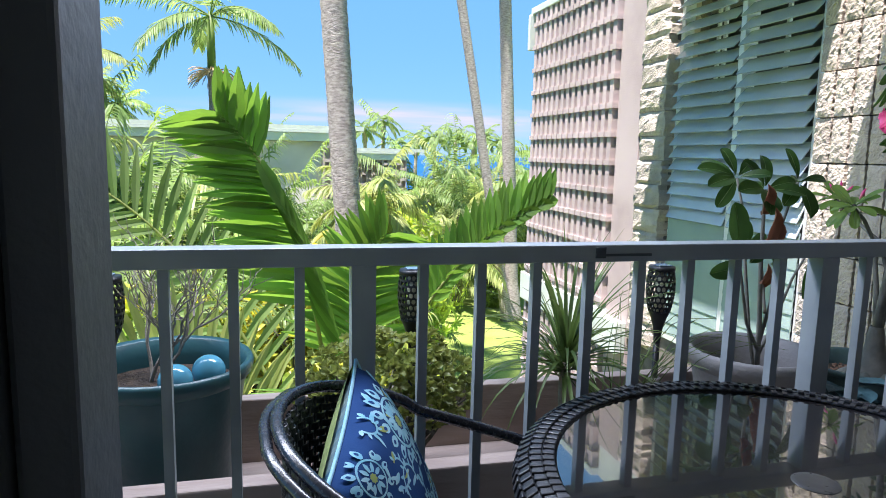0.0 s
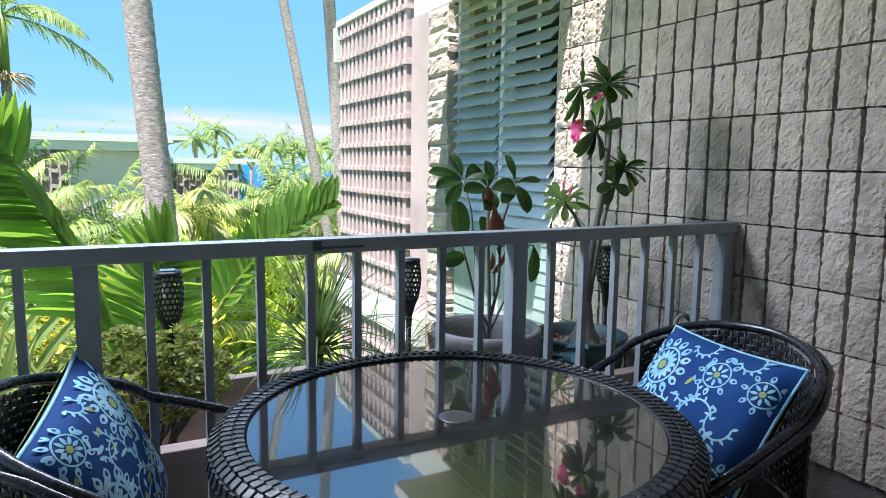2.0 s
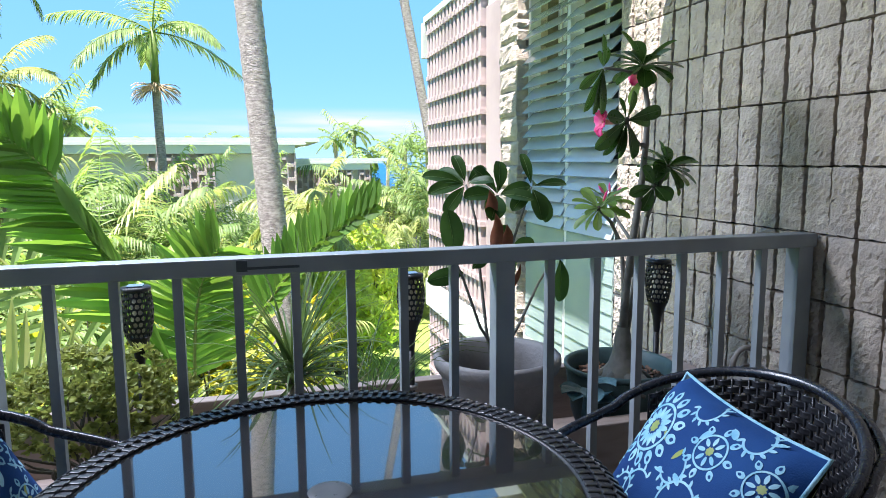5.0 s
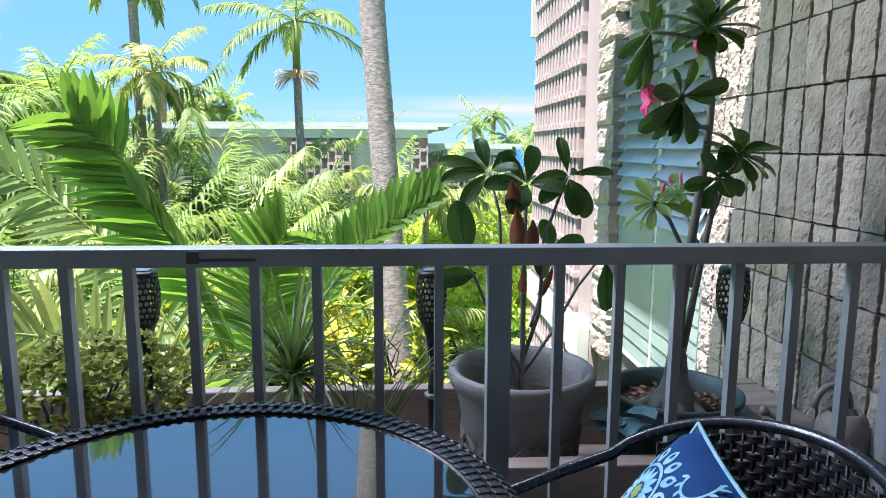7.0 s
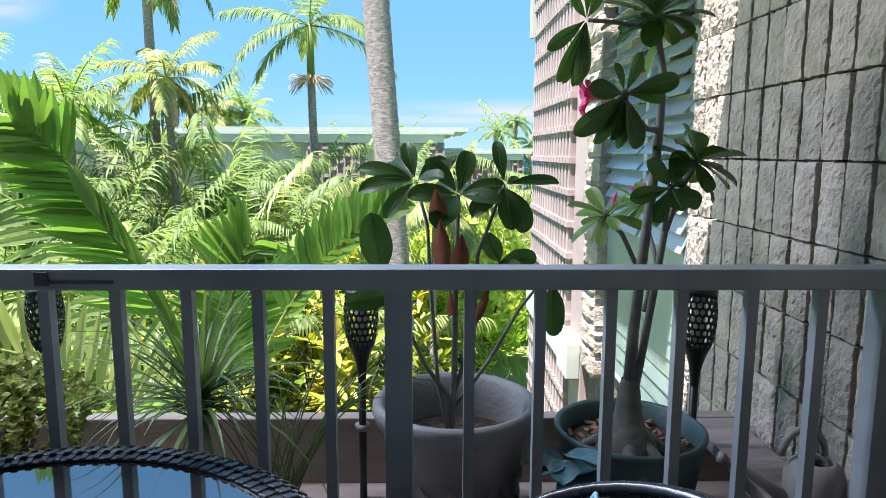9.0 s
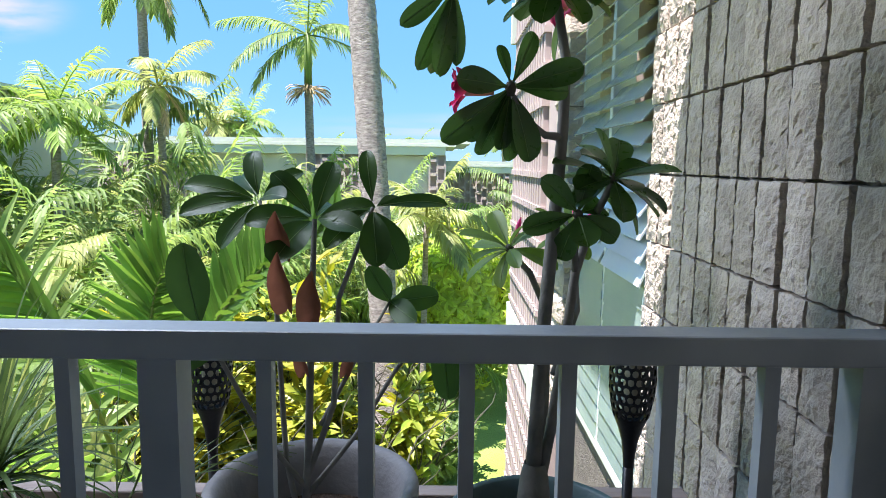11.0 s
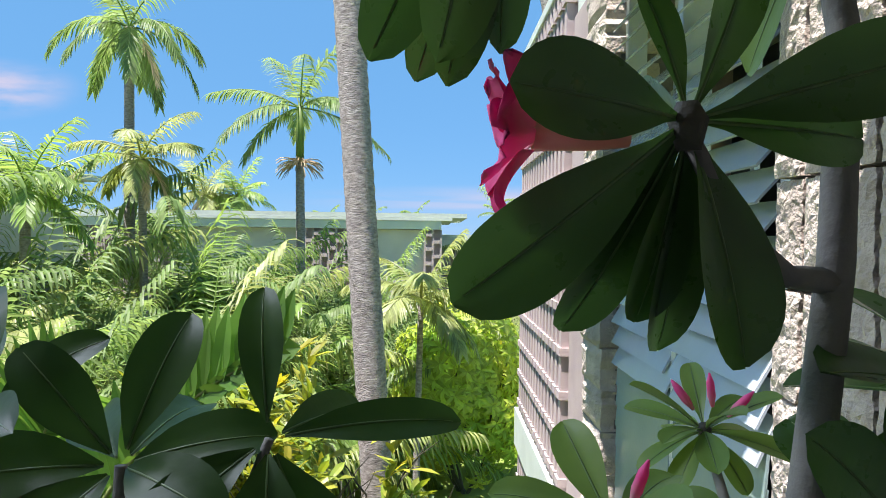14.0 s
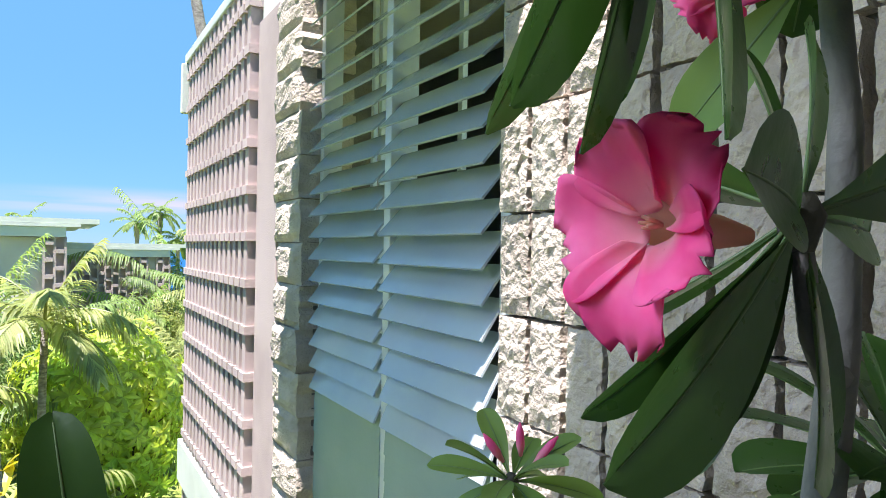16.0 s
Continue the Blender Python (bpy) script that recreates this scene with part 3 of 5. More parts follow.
teal_pot = thing("teal_pot", "large teal glazed planter pot with bare twigs", "flower pot", (-2.70, 0.30, 0.295))
part("body", Geo().lathe([(0.0, 0.0), (0.15, 0.0), (0.165, 0.02), (0.20, 0.3), (0.212, 0.36)]), M_TEALPOT, teal_pot, smooth=True)
part("rim", Geo().lathe([(0.212, 0.36), (0.228, 0.375), (0.232, 0.40), (0.225, 0.412), (0.212, 0.405), (0.203, 0.36), (0.20, 0.32)]), M_TEALPOT, teal_pot, smooth=True)
part("soil", Geo().lathe([(0.0, 0.345), (0.1, 0.34), (0.202, 0.33)], seg=24), M_SOIL, teal_pot)
M_BALL = surf("blue_glass_ball", (0.08, 0.30, 0.42), (0.10, 0.36, 0.48), 10, 0.12, 0, spec=0.8)
for p in ((-2.66, 0.20, 0.675), (-2.585, 0.27, 0.675)):
    b = thing("glass_ball", "blue-green glass garden ball in a pot", "garden ball", p, "balls in the pot")
    part("ball", Geo().lathe([(0.044 * math.sin(a), -0.044 * math.cos(a)) for a in (math.pi * i / 12 for i in range(13))], seg=20), M_BALL, b, smooth=True)
twigs = thing("bare_shrub", "bare twiggy shrub growing in the teal pot", "shrub", (-2.72, 0.33, 0.63))
tw = Geo()


def branch(g, p, d, length, r, depth, rn):
    pts = [Vector(p)]
    for i in range(4):
        d = (d + Vector((rn.uniform(-.35, .35), rn.uniform(-.35, .35), rn.uniform(-.1, .3)))).normalized()
        pts.append(pts[-1] + d * length / 4)
    g.tube(pts, [r * (1 - 0.15 * i) for i in range(5)], 5)
    if depth:
        for k in range(3):
            dd = (d + Vector((rn.uniform(-1, 1), rn.uniform(-1, 1), rn.uniform(-.3, .6)))).normalized()
            branch(g, pts[2 + k % 3], dd, length * 0.65, r * 0.6, depth - 1, rn)


for k in range(5):
    branch(tw, (rnd.uniform(-.03, .03), rnd.uniform(-.03, .03), 0), Vector((rnd.uniform(-.5, .8), rnd.uniform(-.4, .4), 1)), 0.22, 0.006, 3, rnd)
part("twig_crown", tw, M_TWIG, twigs)

# watering can beside the wall
can = thing("watering_can", "taupe plastic watering can with a looped handle", "watering can", (-0.15, -0.02, 0.503))
part("body", Geo().lathe([(0.0, 0.0), (0.075, 0.0), (0.08, 0.008), (0.078, 0.10), (0.066, 0.135), (0.05, 0.148), (0.044, 0.15), (0.042, 0.144), (0.05, 0.13), (0.06, 0.05), (0.0, 0.02)], seg=28), M_CAN, can, smooth=True)
part("handle", Geo().tube([(0.03 * math.cos(a) * 2.0 - 0.02, 0.03, 0.15 + 0.075 * math.sin(a)) for a in (math.pi * i / 10 for i in range(11))], 0.011, 10), M_CAN, can, smooth=True)
part("spout", Geo().tube([(-0.07, 0, 0.03), (-0.13, 0.01, 0.075), (-0.2, 0.03, 0.12), (-0.235, 0.04, 0.135)], [0.022, 0.015, 0.011, 0.011], 10), M_CAN, can, smooth=True)
can.matrix_world = pose(-0.105, -0.035, 0.503) @ Matrix.Scale(0.8, 4)
part("nozzle", Geo().tube([(-0.235, 0.04, 0.135), (-0.25, 0.043, 0.141)], 0.015, 10), M_CAN, can, smooth=True)

orn = thing("garden_ornament", "weathered teal ceramic leaf ornament between the pots", "ornament", (-0.63, 0.10, 0.50))
og = Geo()
for k in range(7):
    a = k * 0.9
    og.leaf((0, 0, 0.0 + 0.012 * k), (math.cos(a) * .8, math.sin(a) * .5 - .3, 0.5 - 0.15 * (k % 3)), (0, 0, 1), 0.10, 0.075, 0.8, 0.3, 0.55, 6, 0.05)
og.tube([(0, 0, -0.205), (0, 0, 0.03)], [0.035, 0.012], 10)
part("leaves", og, surf("teal_ceramic", (0.05, 0.13, 0.16), (0.12, 0.24, 0.28), 30, 0.4, 0.3, 80), orn, smooth=True)

# ---- table ----
TX, TY = -1.532, -0.69
table = thing("round_table", "round patio table with black wicker rim and dark glass top", "table", (TX, TY, 0))
part("tabletop", Geo().lathe([(0.034, 0.728), (0.43, 0.728), (0.43, 0.735), (0.034, 0.735), (0.034, 0.728)], seg=96), M_TOP, table, "dark tinted glossy glass")
part("hole_plug", Geo().lathe([(0.0, 0.736), (0.026, 0.737), (0.036, 0.7365), (0.038, 0.7355)], seg=32), surf("clear_plug", (0.05, 0.05, 0.05), (0.07, 0.07, 0.07), 9, 0.3, 0), table, "grey umbrella hole plug", smooth=True)
rim = Geo()
core = [(0.428, 0.722), (0.432, 0.735), (0.445, 0.741), (0.475, 0.742), (0.498, 0.733), (0.505, 0.712), (0.498, 0.69), (0.47, 0.682), (0.435, 0.686), (0.428, 0.70), (0.428, 0.722)]
rim.lathe([(r - 0.003 if r > 0.46 else r, z - 0.003 if z > 0.71 else z) for r, z in core], seg=96)
part("rim", rim, M_WICKER, table, smooth=True)
strands = Geo()
NS = 250
for j in range(NS):
    for row, (r, z, tilt) in enumerate(((0.445, 0.740, 0), (0.468, 0.7425, 5), (0.489, 0.736, 35), (0.5025, 0.718, 75), (0.501, 0.697, 110))):
        a = 2 * math.pi * j / NS
        m = Matrix.Rotation(a, 3, 'Z') @ Matrix.Rotation(radians(tilt), 3, 'Y')
        low = (j + row) % 2
        r -= 0.0016 * low
        strands.box((r * math.cos(a), r * math.sin(a), z - 0.0016 * low), (0.0185, 0.0122, 0.0045) if low else (0.0215, 0.0118, 0.0065), m)
part("weave", strands, M_WICKER, table, bevel=0.0018)
for k in range(4):
    a = math.pi / 4 + k * math.pi / 2
    part("leg", Geo().tube([(0.36 * math.cos(a), 0.36 * math.sin(a), 0.70), (0.33 * math.cos(a), 0.33 * math.sin(a), 0.35), (0.38 * math.cos(a), 0.38 * math.sin(a), 0.0)], 0.016, 10), M_TUBE, table, smooth=True)


# ---- chairs ----
def bistro_chair():
    """Barrel chair, faces +x, hoop at the back."""
    c = thing("patio_chair", "black wicker barrel patio chair with tubular arms", "chair", (0, 0, 0), "chairs at the table")
    hoop = []
    for i in range(25):
        a = math.pi * (0.5 + i / 24)
        hoop.append(Vector((-0.04 + 0.27 * math.cos(a), 0.29 * math.sin(a), 0.70 + 0.12 * max(0.0, -math.cos(a)) ** 0.8)))
    arm_l = [Vector((0.27, 0.27, 0.60)), Vector((0.17, 0.285, 0.635)), Vector((0.06, 0.29, 0.67))]
    arm_r = [Vector((p.x, -p.y, p.z)) for p in reversed(arm_l)]
    pts = arm_l + hoop + arm_r
    part("arm_tube", Geo().tube(pts, 0.0115, 10), M_TUBE, c, smooth=True)
    part("arm_tube", Geo().tube([p + Vector((-0.02 if abs(p.y) < 0.25 else 0, 0.016 * (1 if p.y > 0 else -1) * (abs(p.y) > 0.1), -0.010)) for p in pts], 0.010, 10), M_TUBE, c, smooth=True)
    def hull(u, v, out):
        """The back's surface: u along the hoop, v up, out from its middle."""
        a = math.pi * (0.60 + 0.80 * u)
        top = 0.685 + 0.12 * max(0.0, -math.cos(a)) ** 0.8
        return (-0.04 + (0.258 + out) * math.cos(a), (0.275 + out) * math.sin(a), 0.40 + (top - 0.40) * v)

    weave = Geo()
    rows, cols = 23, 36
    for r in range(rows):
        pts = []
        for h in (-0.44, -0.2, 0.2, 0.44):
            line = []
            for k in range(cols * 4 + 1):
                wavy = math.cos(math.pi * (k / 4 + r)) * 0.0042
                line.append(hull(k / (cols * 4), (r + 0.5 + h) / rows, wavy + (0.0015 if abs(h) < 0.3 else 0)))
            pts.append(line)
        weave.grid(pts)
    strands = part("weave", weave, M_WICKER, c, smooth=True)
    strands["kind"] = "stuff"
    so = strands.modifiers.new("thick", 'SOLIDIFY')
    so.thickness = 0.003
    for k in range(cols + 1):
        part("stake", Geo().tube([hull(k / cols, v / 6, 0) for v in range(7)], 0.0028, 5), M_WICKER, c, smooth=True)
    seat = Geo().lathe([(0.0, 0.425), (0.2, 0.425), (0.262, 0.42), (0.272, 0.405), (0.262, 0.388), (0.0, 0.385)], seg=40)
    part("seat", seat, M_WICKER, c, smooth=True)
    for sx, sy in ((1, 1), (1, -1), (-1, 1), (-1, -1)):
        top = (0.26, 0.265 * sy, 0.60) if sx > 0 else (-0.20, 0.2 * sy, 0.40)
        part("leg", Geo().tube([top, (0.235 * sx, 0.23 * sy, 0.39), (0.25 * sx, 0.25 * sy, 0.0)], 0.0125, 10), M_TUBE, c, smooth=True)
    return c


chair = bistro_chair()
chair.matrix_world = pose(-2.10, -0.46, 0, 0, 0, -8)
copy_thing(chair, pose(-0.845, -0.69, 0, 0, 0, 184))


# ---- pillows ----
def pillow(at, rx, ry, rz, size, seed, dense):
    rn = random.Random(seed)
    p = thing("pillow", "blue floral print outdoor cushion leaning in the chair", "pillow", (0, 0, 0), "pillows on the chairs")
    p.matrix_world = pose(*at, rx, ry, rz)
    n, h = 18, size / 2

    def shape(u, v, s):
        """Surface of the stuffed square: u, v from -1 to 1."""
        f = max(0.0, (1 - abs(u) ** 2.4) * (1 - abs(v) ** 2.4)) ** 0.42
        k = 1 - 0.06 * (1 - abs(u) ** 2) * abs(v) ** 3
        l = 1 - 0.06 * (1 - abs(v) ** 2) * abs(u) ** 3
        return Vector((u * h * l, s * 0.075 * f, v * h * k))

    for s, nm in ((-1, "front_cover"), (1, "back_cover")):
        g = Geo().grid([[shape(-1 + 2 * i / n, -1 + 2 * j / n, s) for i in range(n + 1)] for j in range(n + 1)])
        part(nm, g, M_PILLOW if s < 0 else M_PILLOWBACK, p, smooth=True)
    edge = [shape(u, v, 1) for u, v in [(-1 + 2 * i / n, -1) for i in range(n)] + [(1, -1 + 2 * i / n) for i in range(n)] + [(1 - 2 * i / n, 1) for i in range(n)] + [(-1, 1 - 2 * i / n) for i in range(n + 1)]]
    part("piping", Geo().tube(edge, 0.004, 6, False), M_PRINTPALE, p, "pale aqua piping", smooth=True)
    for horizontal in (True, False):
        for e in (-1, 1):
            strip = []
            for i in range(n + 1):
                w = -1 + 2 * i / n
                strip.append([shape(w, e * q, 1) + Vector((0, .0025, 0)) if horizontal else shape(e * q, w, 1) + Vector((0, .0025, 0)) for q in (0.985, 0.93, 0.87, 0.82)])
            part("border_stripe", Geo().grid(strip), M_PIPING, p, "lime green border stripe", smooth=True)
    pale, lime, navy = Geo(), Geo(), Geo()

    def petal(g, u, v, a, ln, w, lift):
        """A petal-shaped patch laid on the cover."""
        rows = []
        for i in range(6):
            t = i / 5
            ww = w * math.sin(math.pi * min(1, 0.08 + 0.92 * t)) ** 0.7
            row = []
            for k in (-1, 0, 1):
                uu = u + math.cos(a) * ln * t - math.sin(a) * ww * k
                vv = v + math.sin(a) * ln * t + math.cos(a) * ww * k
                q = shape(max(-.985, min(.985, uu)), max(-.985, min(.985, vv)), -1)
                q.y -= lift
                row.append(q)
            rows.append(row)
        g.grid(rows)

    def ring(u, v, r, w, g, lift, n=28, a0=0.0, a1=6.2832):
        rows = []
        for i in range(n + 1):
            a = a0 + (a1 - a0) * i / n
            row = []
            for k in (-1, 1):
                q = shape(max(-.985, min(.985, u + math.cos(a) * (r + w * k))), max(-.985, min(.985, v + math.sin(a) * (r + w * k))), -1)
                q.y -= lift
                row.append(q)
            rows.append(row)
        g.grid(rows)

    def bloom(u, v, r, k):
        for i in range(k):
            a = 2 * math.pi * i / k
            petal(pale, u + math.cos(a) * r * .66, v + math.sin(a) * r * .66, a, r * 0.36, r * 0.125, 0.0008)
            petal(pale, u + math.cos(a + .2) * r * .2, v + math.sin(a + .2) * r * .2, a + .2, r * 0.34, r * 0.075, 0.0011)
            petal(navy, u + math.cos(a) * r * .80, v + math.sin(a) * r * .80, a, r * 0.14, r * 0.05, 0.0012)
        ring(u, v, r * .60, r * .035, pale, 0.0010)
        ring(u, v, r * .17, r * .03, navy, 0.0013)
        for i in range(8):
            a = 2 * math.pi * i / 8
            petal(lime, u, v, a, r * 0.17, r * 0.06, 0.0014)

    for u, v, r, k in ((-0.55, 0.42, 0.42, 15), (0.02, -0.62, 0.42, 14), (0.75, -0.55, 0.3, 11), (0.28, 0.55, 0.27, 8), (-0.75, -0.55, 0.28, 10), (0.85, 0.55, 0.24, 8)):
        bloom(u, v, r, k)
    for u, v, r, a0 in ((0.3, 0.0, .22, 0.3), (0.62, 0.05, .16, 2.2), (-.25, -.12, .17, 1.0), (0.05, 0.25, .14, 3.6), (-.45, -.2, .13, 5.0), (0.45, -.28, .14, 0.8), (-.1, .85, .13, 3.3), (.55, .85, .12, 3.5), (-.92, .0, .1, 4.4), (.4, -.9, .1, 1.0)):
        ring(u, v, r, .011, pale, .0007, 18, a0, a0 + 4.2)
        for i in range(9):
            a = a0 + 4.2 * i / 8
            petal(pale, u + math.cos(a) * r, v + math.sin(a) * r, a + .5, .07, .016, .0009)
    for k in range(dense):
        u, v, a = rn.uniform(-.9, .9), rn.uniform(-.9, .9), rn.uniform(0, 6.3)
        petal(lime if rn.random() < .15 else pale, u, v, a, rn.uniform(.1, .18), rn.uniform(.015, .035), 0.0009)
    part("pale_print", pale, M_PRINTPALE, p, "pale aqua flower print")["kind"] = "stuff"
    part("navy_print", navy, M_PILLOW, p, "navy print details")["kind"] = "stuff"
    part("lime_print", lime, M_PRINTLIME, p, "lime green print details")["kind"] = "stuff"
    return p


M_PILLOW = surf("blue_cotton", (0.009, 0.045, 0.17), (0.016, 0.075, 0.24), 6, 0.85, 0.4, 350, dist=0.002, spec=0.2)
M_PILLOWBACK = surf("striped_cotton", (0.03, 0.13, 0.22), (0.25, 0.33, 0.30), 14, 0.85, 0.4, 350, dist=0.002, spec=0.2, stretch=(0.3, 3, 0.3))
M_PIPING = surf("lime_piping", (0.22, 0.30, 0.10), (0.30, 0.38, 0.16), 20, 0.8, 0.2)
M_PRINTPALE = surf("aqua_print", (0.20, 0.50, 0.68), (0.42, 0.70, 0.82), 30, 0.85, 0.3, 350, dist=0.002, spec=0.2)
M_PRINTLIME = surf("lime_print", (0.30, 0.38, 0.10), (0.38, 0.45, 0.2), 30, 0.85, 0.3, 350, dist=0.002, spec=0.2)
pillow((-0.866, -0.735, 0.63), -33, 0, -97, 0.445, 3, 24)
pillow((-2.212, -0.399, 0.612), -58.5, 64.2, 15, 0.41, 5, 120)

# ---- potted plants ----
rubber = thing("rubber_plant", "leggy potted plant with thick dark leaves, some dry", "potted plant", (0, 0, 0))
stem_base = Vector((-0.895, 0.21, 0.55))
NODES = {"a": (-0.985, 0.272, 1.215), "b": (-0.879, 0.268, 1.18), "c": (-0.765, 0.256, 1.205)}
sg = Geo()
sg.tube([stem_base, (-0.888, 0.225, 0.72), (-0.885, 0.25, 0.95), NODES["b"]], [0.0086, 0.0079, 0.0072, 0.0050], 8)
sg.tube([stem_base, (-0.93, 0.22, 0.72), (-0.95, 0.25, 0.98), (-0.955, 0.262, 1.10), NODES["a"]], [0.0065, 0.0058, 0.0050, 0.0043, 0.0036], 8)
sg.tube([(-0.889, 0.222, 0.68), (-0.84, 0.24, 0.82), (-0.83, 0.25, 1.03), (-0.79, 0.256, 1.14), NODES["c"]], [0.0065, 0.0058, 0.0050, 0.0043, 0.0036], 8)
sg.tube([(-0.892, 0.218, 0.64), (-0.80, 0.26, 0.75), (-0.72, 0.29, 0.88), (-0.655, 0.31, 0.955), (-0.63, 0.315, 0.95)], [0.0058, 0.0050, 0.0043, 0.0036, 0.0029], 8)
sg.tube([(-0.892, 0.218, 0.66), (-0.96, 0.2, 0.76), (-1.03, 0.16, 0.93), (-1.06, 0.14, 0.99)], [0.0058, 0.0050, 0.0043, 0.0029], 8)
sg.tube([(-0.865, 0.235, 0.78), (-0.80, 0.34, 0.90), (-0.75, 0.48, 0.975)], [0.0050, 0.0043, 0.0029], 8)
part("stem", sg, M_STEM, rubber, smooth=True)
LEAVES = [
    ("a", (-1, -.25, .42), .15, .058), ("a", (-.8, -.5, .05), .15, .06), ("a", (-.25, .2, .95), .11, .05), ("a", (.6, .1, .6), .10, .045),
    ("a", (-.45, .5, .5), .13, .055), ("a", (-.55, -.3, -.5), .12, .055), ("a", (.3, -.5, .2), .1, .05),
    ("b", (-.5, -.2, .75), .12, .055), ("b", (.25, .2, .95), .13, .06), ("b", (-.75, -.4, .15), .13, .07), ("b", (.8, -.2, .35), .12, .055),
    ("b", (-.35, -.85, -.25), .14, .085), ("b", (.6, -.6, .1), .12, .06), ("b", (.2, .8, .4), .12, .06), ("b", (-.6, .6, .3), .12, .06),
    ("c", (-.15, .1, .95), .12, .042), ("c", (1, .0, .25), .15, .042), ("c", (.45, -.35, -.75), .13, .075), ("c", (-.6, -.5, -.35), .12, .06),
    ("c", (.1, -.6, -.6), .12, .07), ("c", (.55, .6, .2), .11, .05),
]
for node, way, ln, wd in LEAVES:
    q = Vector(NODES[node])
    w = Vector(way).normalized()
    leaf_part(Geo().leaf(q + w * 0.012, w, (0, -.75, .66) if abs(w.z) < .85 else (0, -1, 0), ln * 0.92, wd * 0.84, 0.75, 0.22, 0.58, 10, 0.03), L_RUBBER, rubber, smooth=True)
for p, way, ln, wd in (((-1.06, .14, 1.0), (-.15, -.2, .9), .15, .075), ((-1.0, .16, .96), (.5, -.1, .5), .07, .045), ((-.63, .315, .95), (.1, -.05, -1), .16, .06),
                       ((-.75, .48, .975), (-.2, -.2, .4), .10, .055), ((-.75, .48, .975), (.8, .1, .1), .12, .06), ((-.75, .48, .975), (.3, -.5, -.1), .1, .055),
                       ((-1.03, .16, .95), (-.9, -.3, -.1), .12, .055), ((-.80, .3, .93), (-.3, -.6, .2), .1, .06)):
    leaf_part(Geo().leaf(p, way, (0, -1, .2), ln, wd, 0.5, 0.15, 0.5, 10, 0.03), L_RUBBER, rubber, smooth=True)
for p, way, ln, wd in (((-.935, .19, 1.20), (.1, -.15, -1), .10, .05), ((-.925, .16, 1.13), (.05, -.1, -1), .13, .05), ((-.872, .20, 1.09), (-.1, -.1, -1), .12, .055),
                       ((-.90, .20, .95), (.1, 0, -1), .08, .03), ((-.80, .26, .95), (-.3, 0, -1), .12, .028)):
    part("dry_leaf", Geo().leaf(p, way, (0, -1, 0), ln, wd * .85, 1.1, 0.95, 0.5, 10, 0.16), L_DEAD, rubber, "curled dry brown leaf", smooth=True)

rose = thing("desert_rose", "tall desert rose with swollen base, fleshy leaf rosettes and pink flowers", "potted plant", (0, 0, 0))
cg = Geo()
cg.lathe([(0.075, 0.53), (0.078, 0.548), (0.066, 0.575), (0.045, 0.605), (0.034, 0.64), (0.027, 0.70), (0.02, 0.73)], (-0.452, 0.19, 0), 18)
for k in range(7):
    a = k * 0.9
    rg = Geo().tube([(-0.452 + .05 * math.cos(a), .19 + .05 * math.sin(a), .565), (-0.452 + .1 * math.cos(a), .19 + .1 * math.sin(a), .54), (-0.452 + .13 * math.cos(a + .3), .19 + .13 * math.sin(a + .3), .522)], [.022, .014, .006], 8)
    part("root", rg, M_STEM, rose, smooth=True)
part("caudex", cg, M_STEM, rose, "swollen grey base", smooth=True)
st = Geo()
st.tube([(-.455, .19, .68), (-.452, .18, .85), (-.447, .15, 1.05), (-.44, .125, 1.22), (-.434, .116, 1.344), (-.432, .116, 1.46), (-.455, .115, 1.575)], [0.0160, 0.0133, 0.0122, 0.0110, 0.0095, 0.0084, 0.0068], 10)
st.tube([(-.448, .19, .66), (-.425, .195, .78), (-.405, .185, .95), (-.395, .16, 1.10), (-.37, .14, 1.2), (-.343, .128, 1.262)], [0.0137, 0.0103, 0.0091, 0.0084, 0.0068, 0.0061], 10)
st.tube([(-.44, .2, .68), (-.43, .23, .85), (-.425, .26, 1.0), (-.46, .28, 1.08), (-.5, .288, 1.12)], [0.0106, 0.0084, 0.0068, 0.0061, 0.0053], 8)
st.tube([(-.434, .116, 1.335), (-.465, .105, 1.338), (-.495, .095, 1.36), (-.526, .082, 1.405)], [0.0076, 0.0061, 0.0053, 0.0046], 8)
st.tube([(-.452, .115, 1.56), (-.5, .09, 1.555), (-.56, .07, 1.56), (-.615, .066, 1.563)], [0.0068, 0.0053, 0.0046, 0.0046], 8)
st.tube([(-.42, .2, .9), (-.36, .3, 1.0), (-.34, .44, 1.07), (-.33, .53, 1.13)], [0.0076, 0.0068, 0.0061, 0.0046], 8)
st.tube([(-.395, .16, 1.10), (-.405, .125, 1.16), (-.405, .11, 1.20)], [0.0068, 0.0053, 0.0046], 8)
part("stem", st, M_STEM, rose, smooth=True)


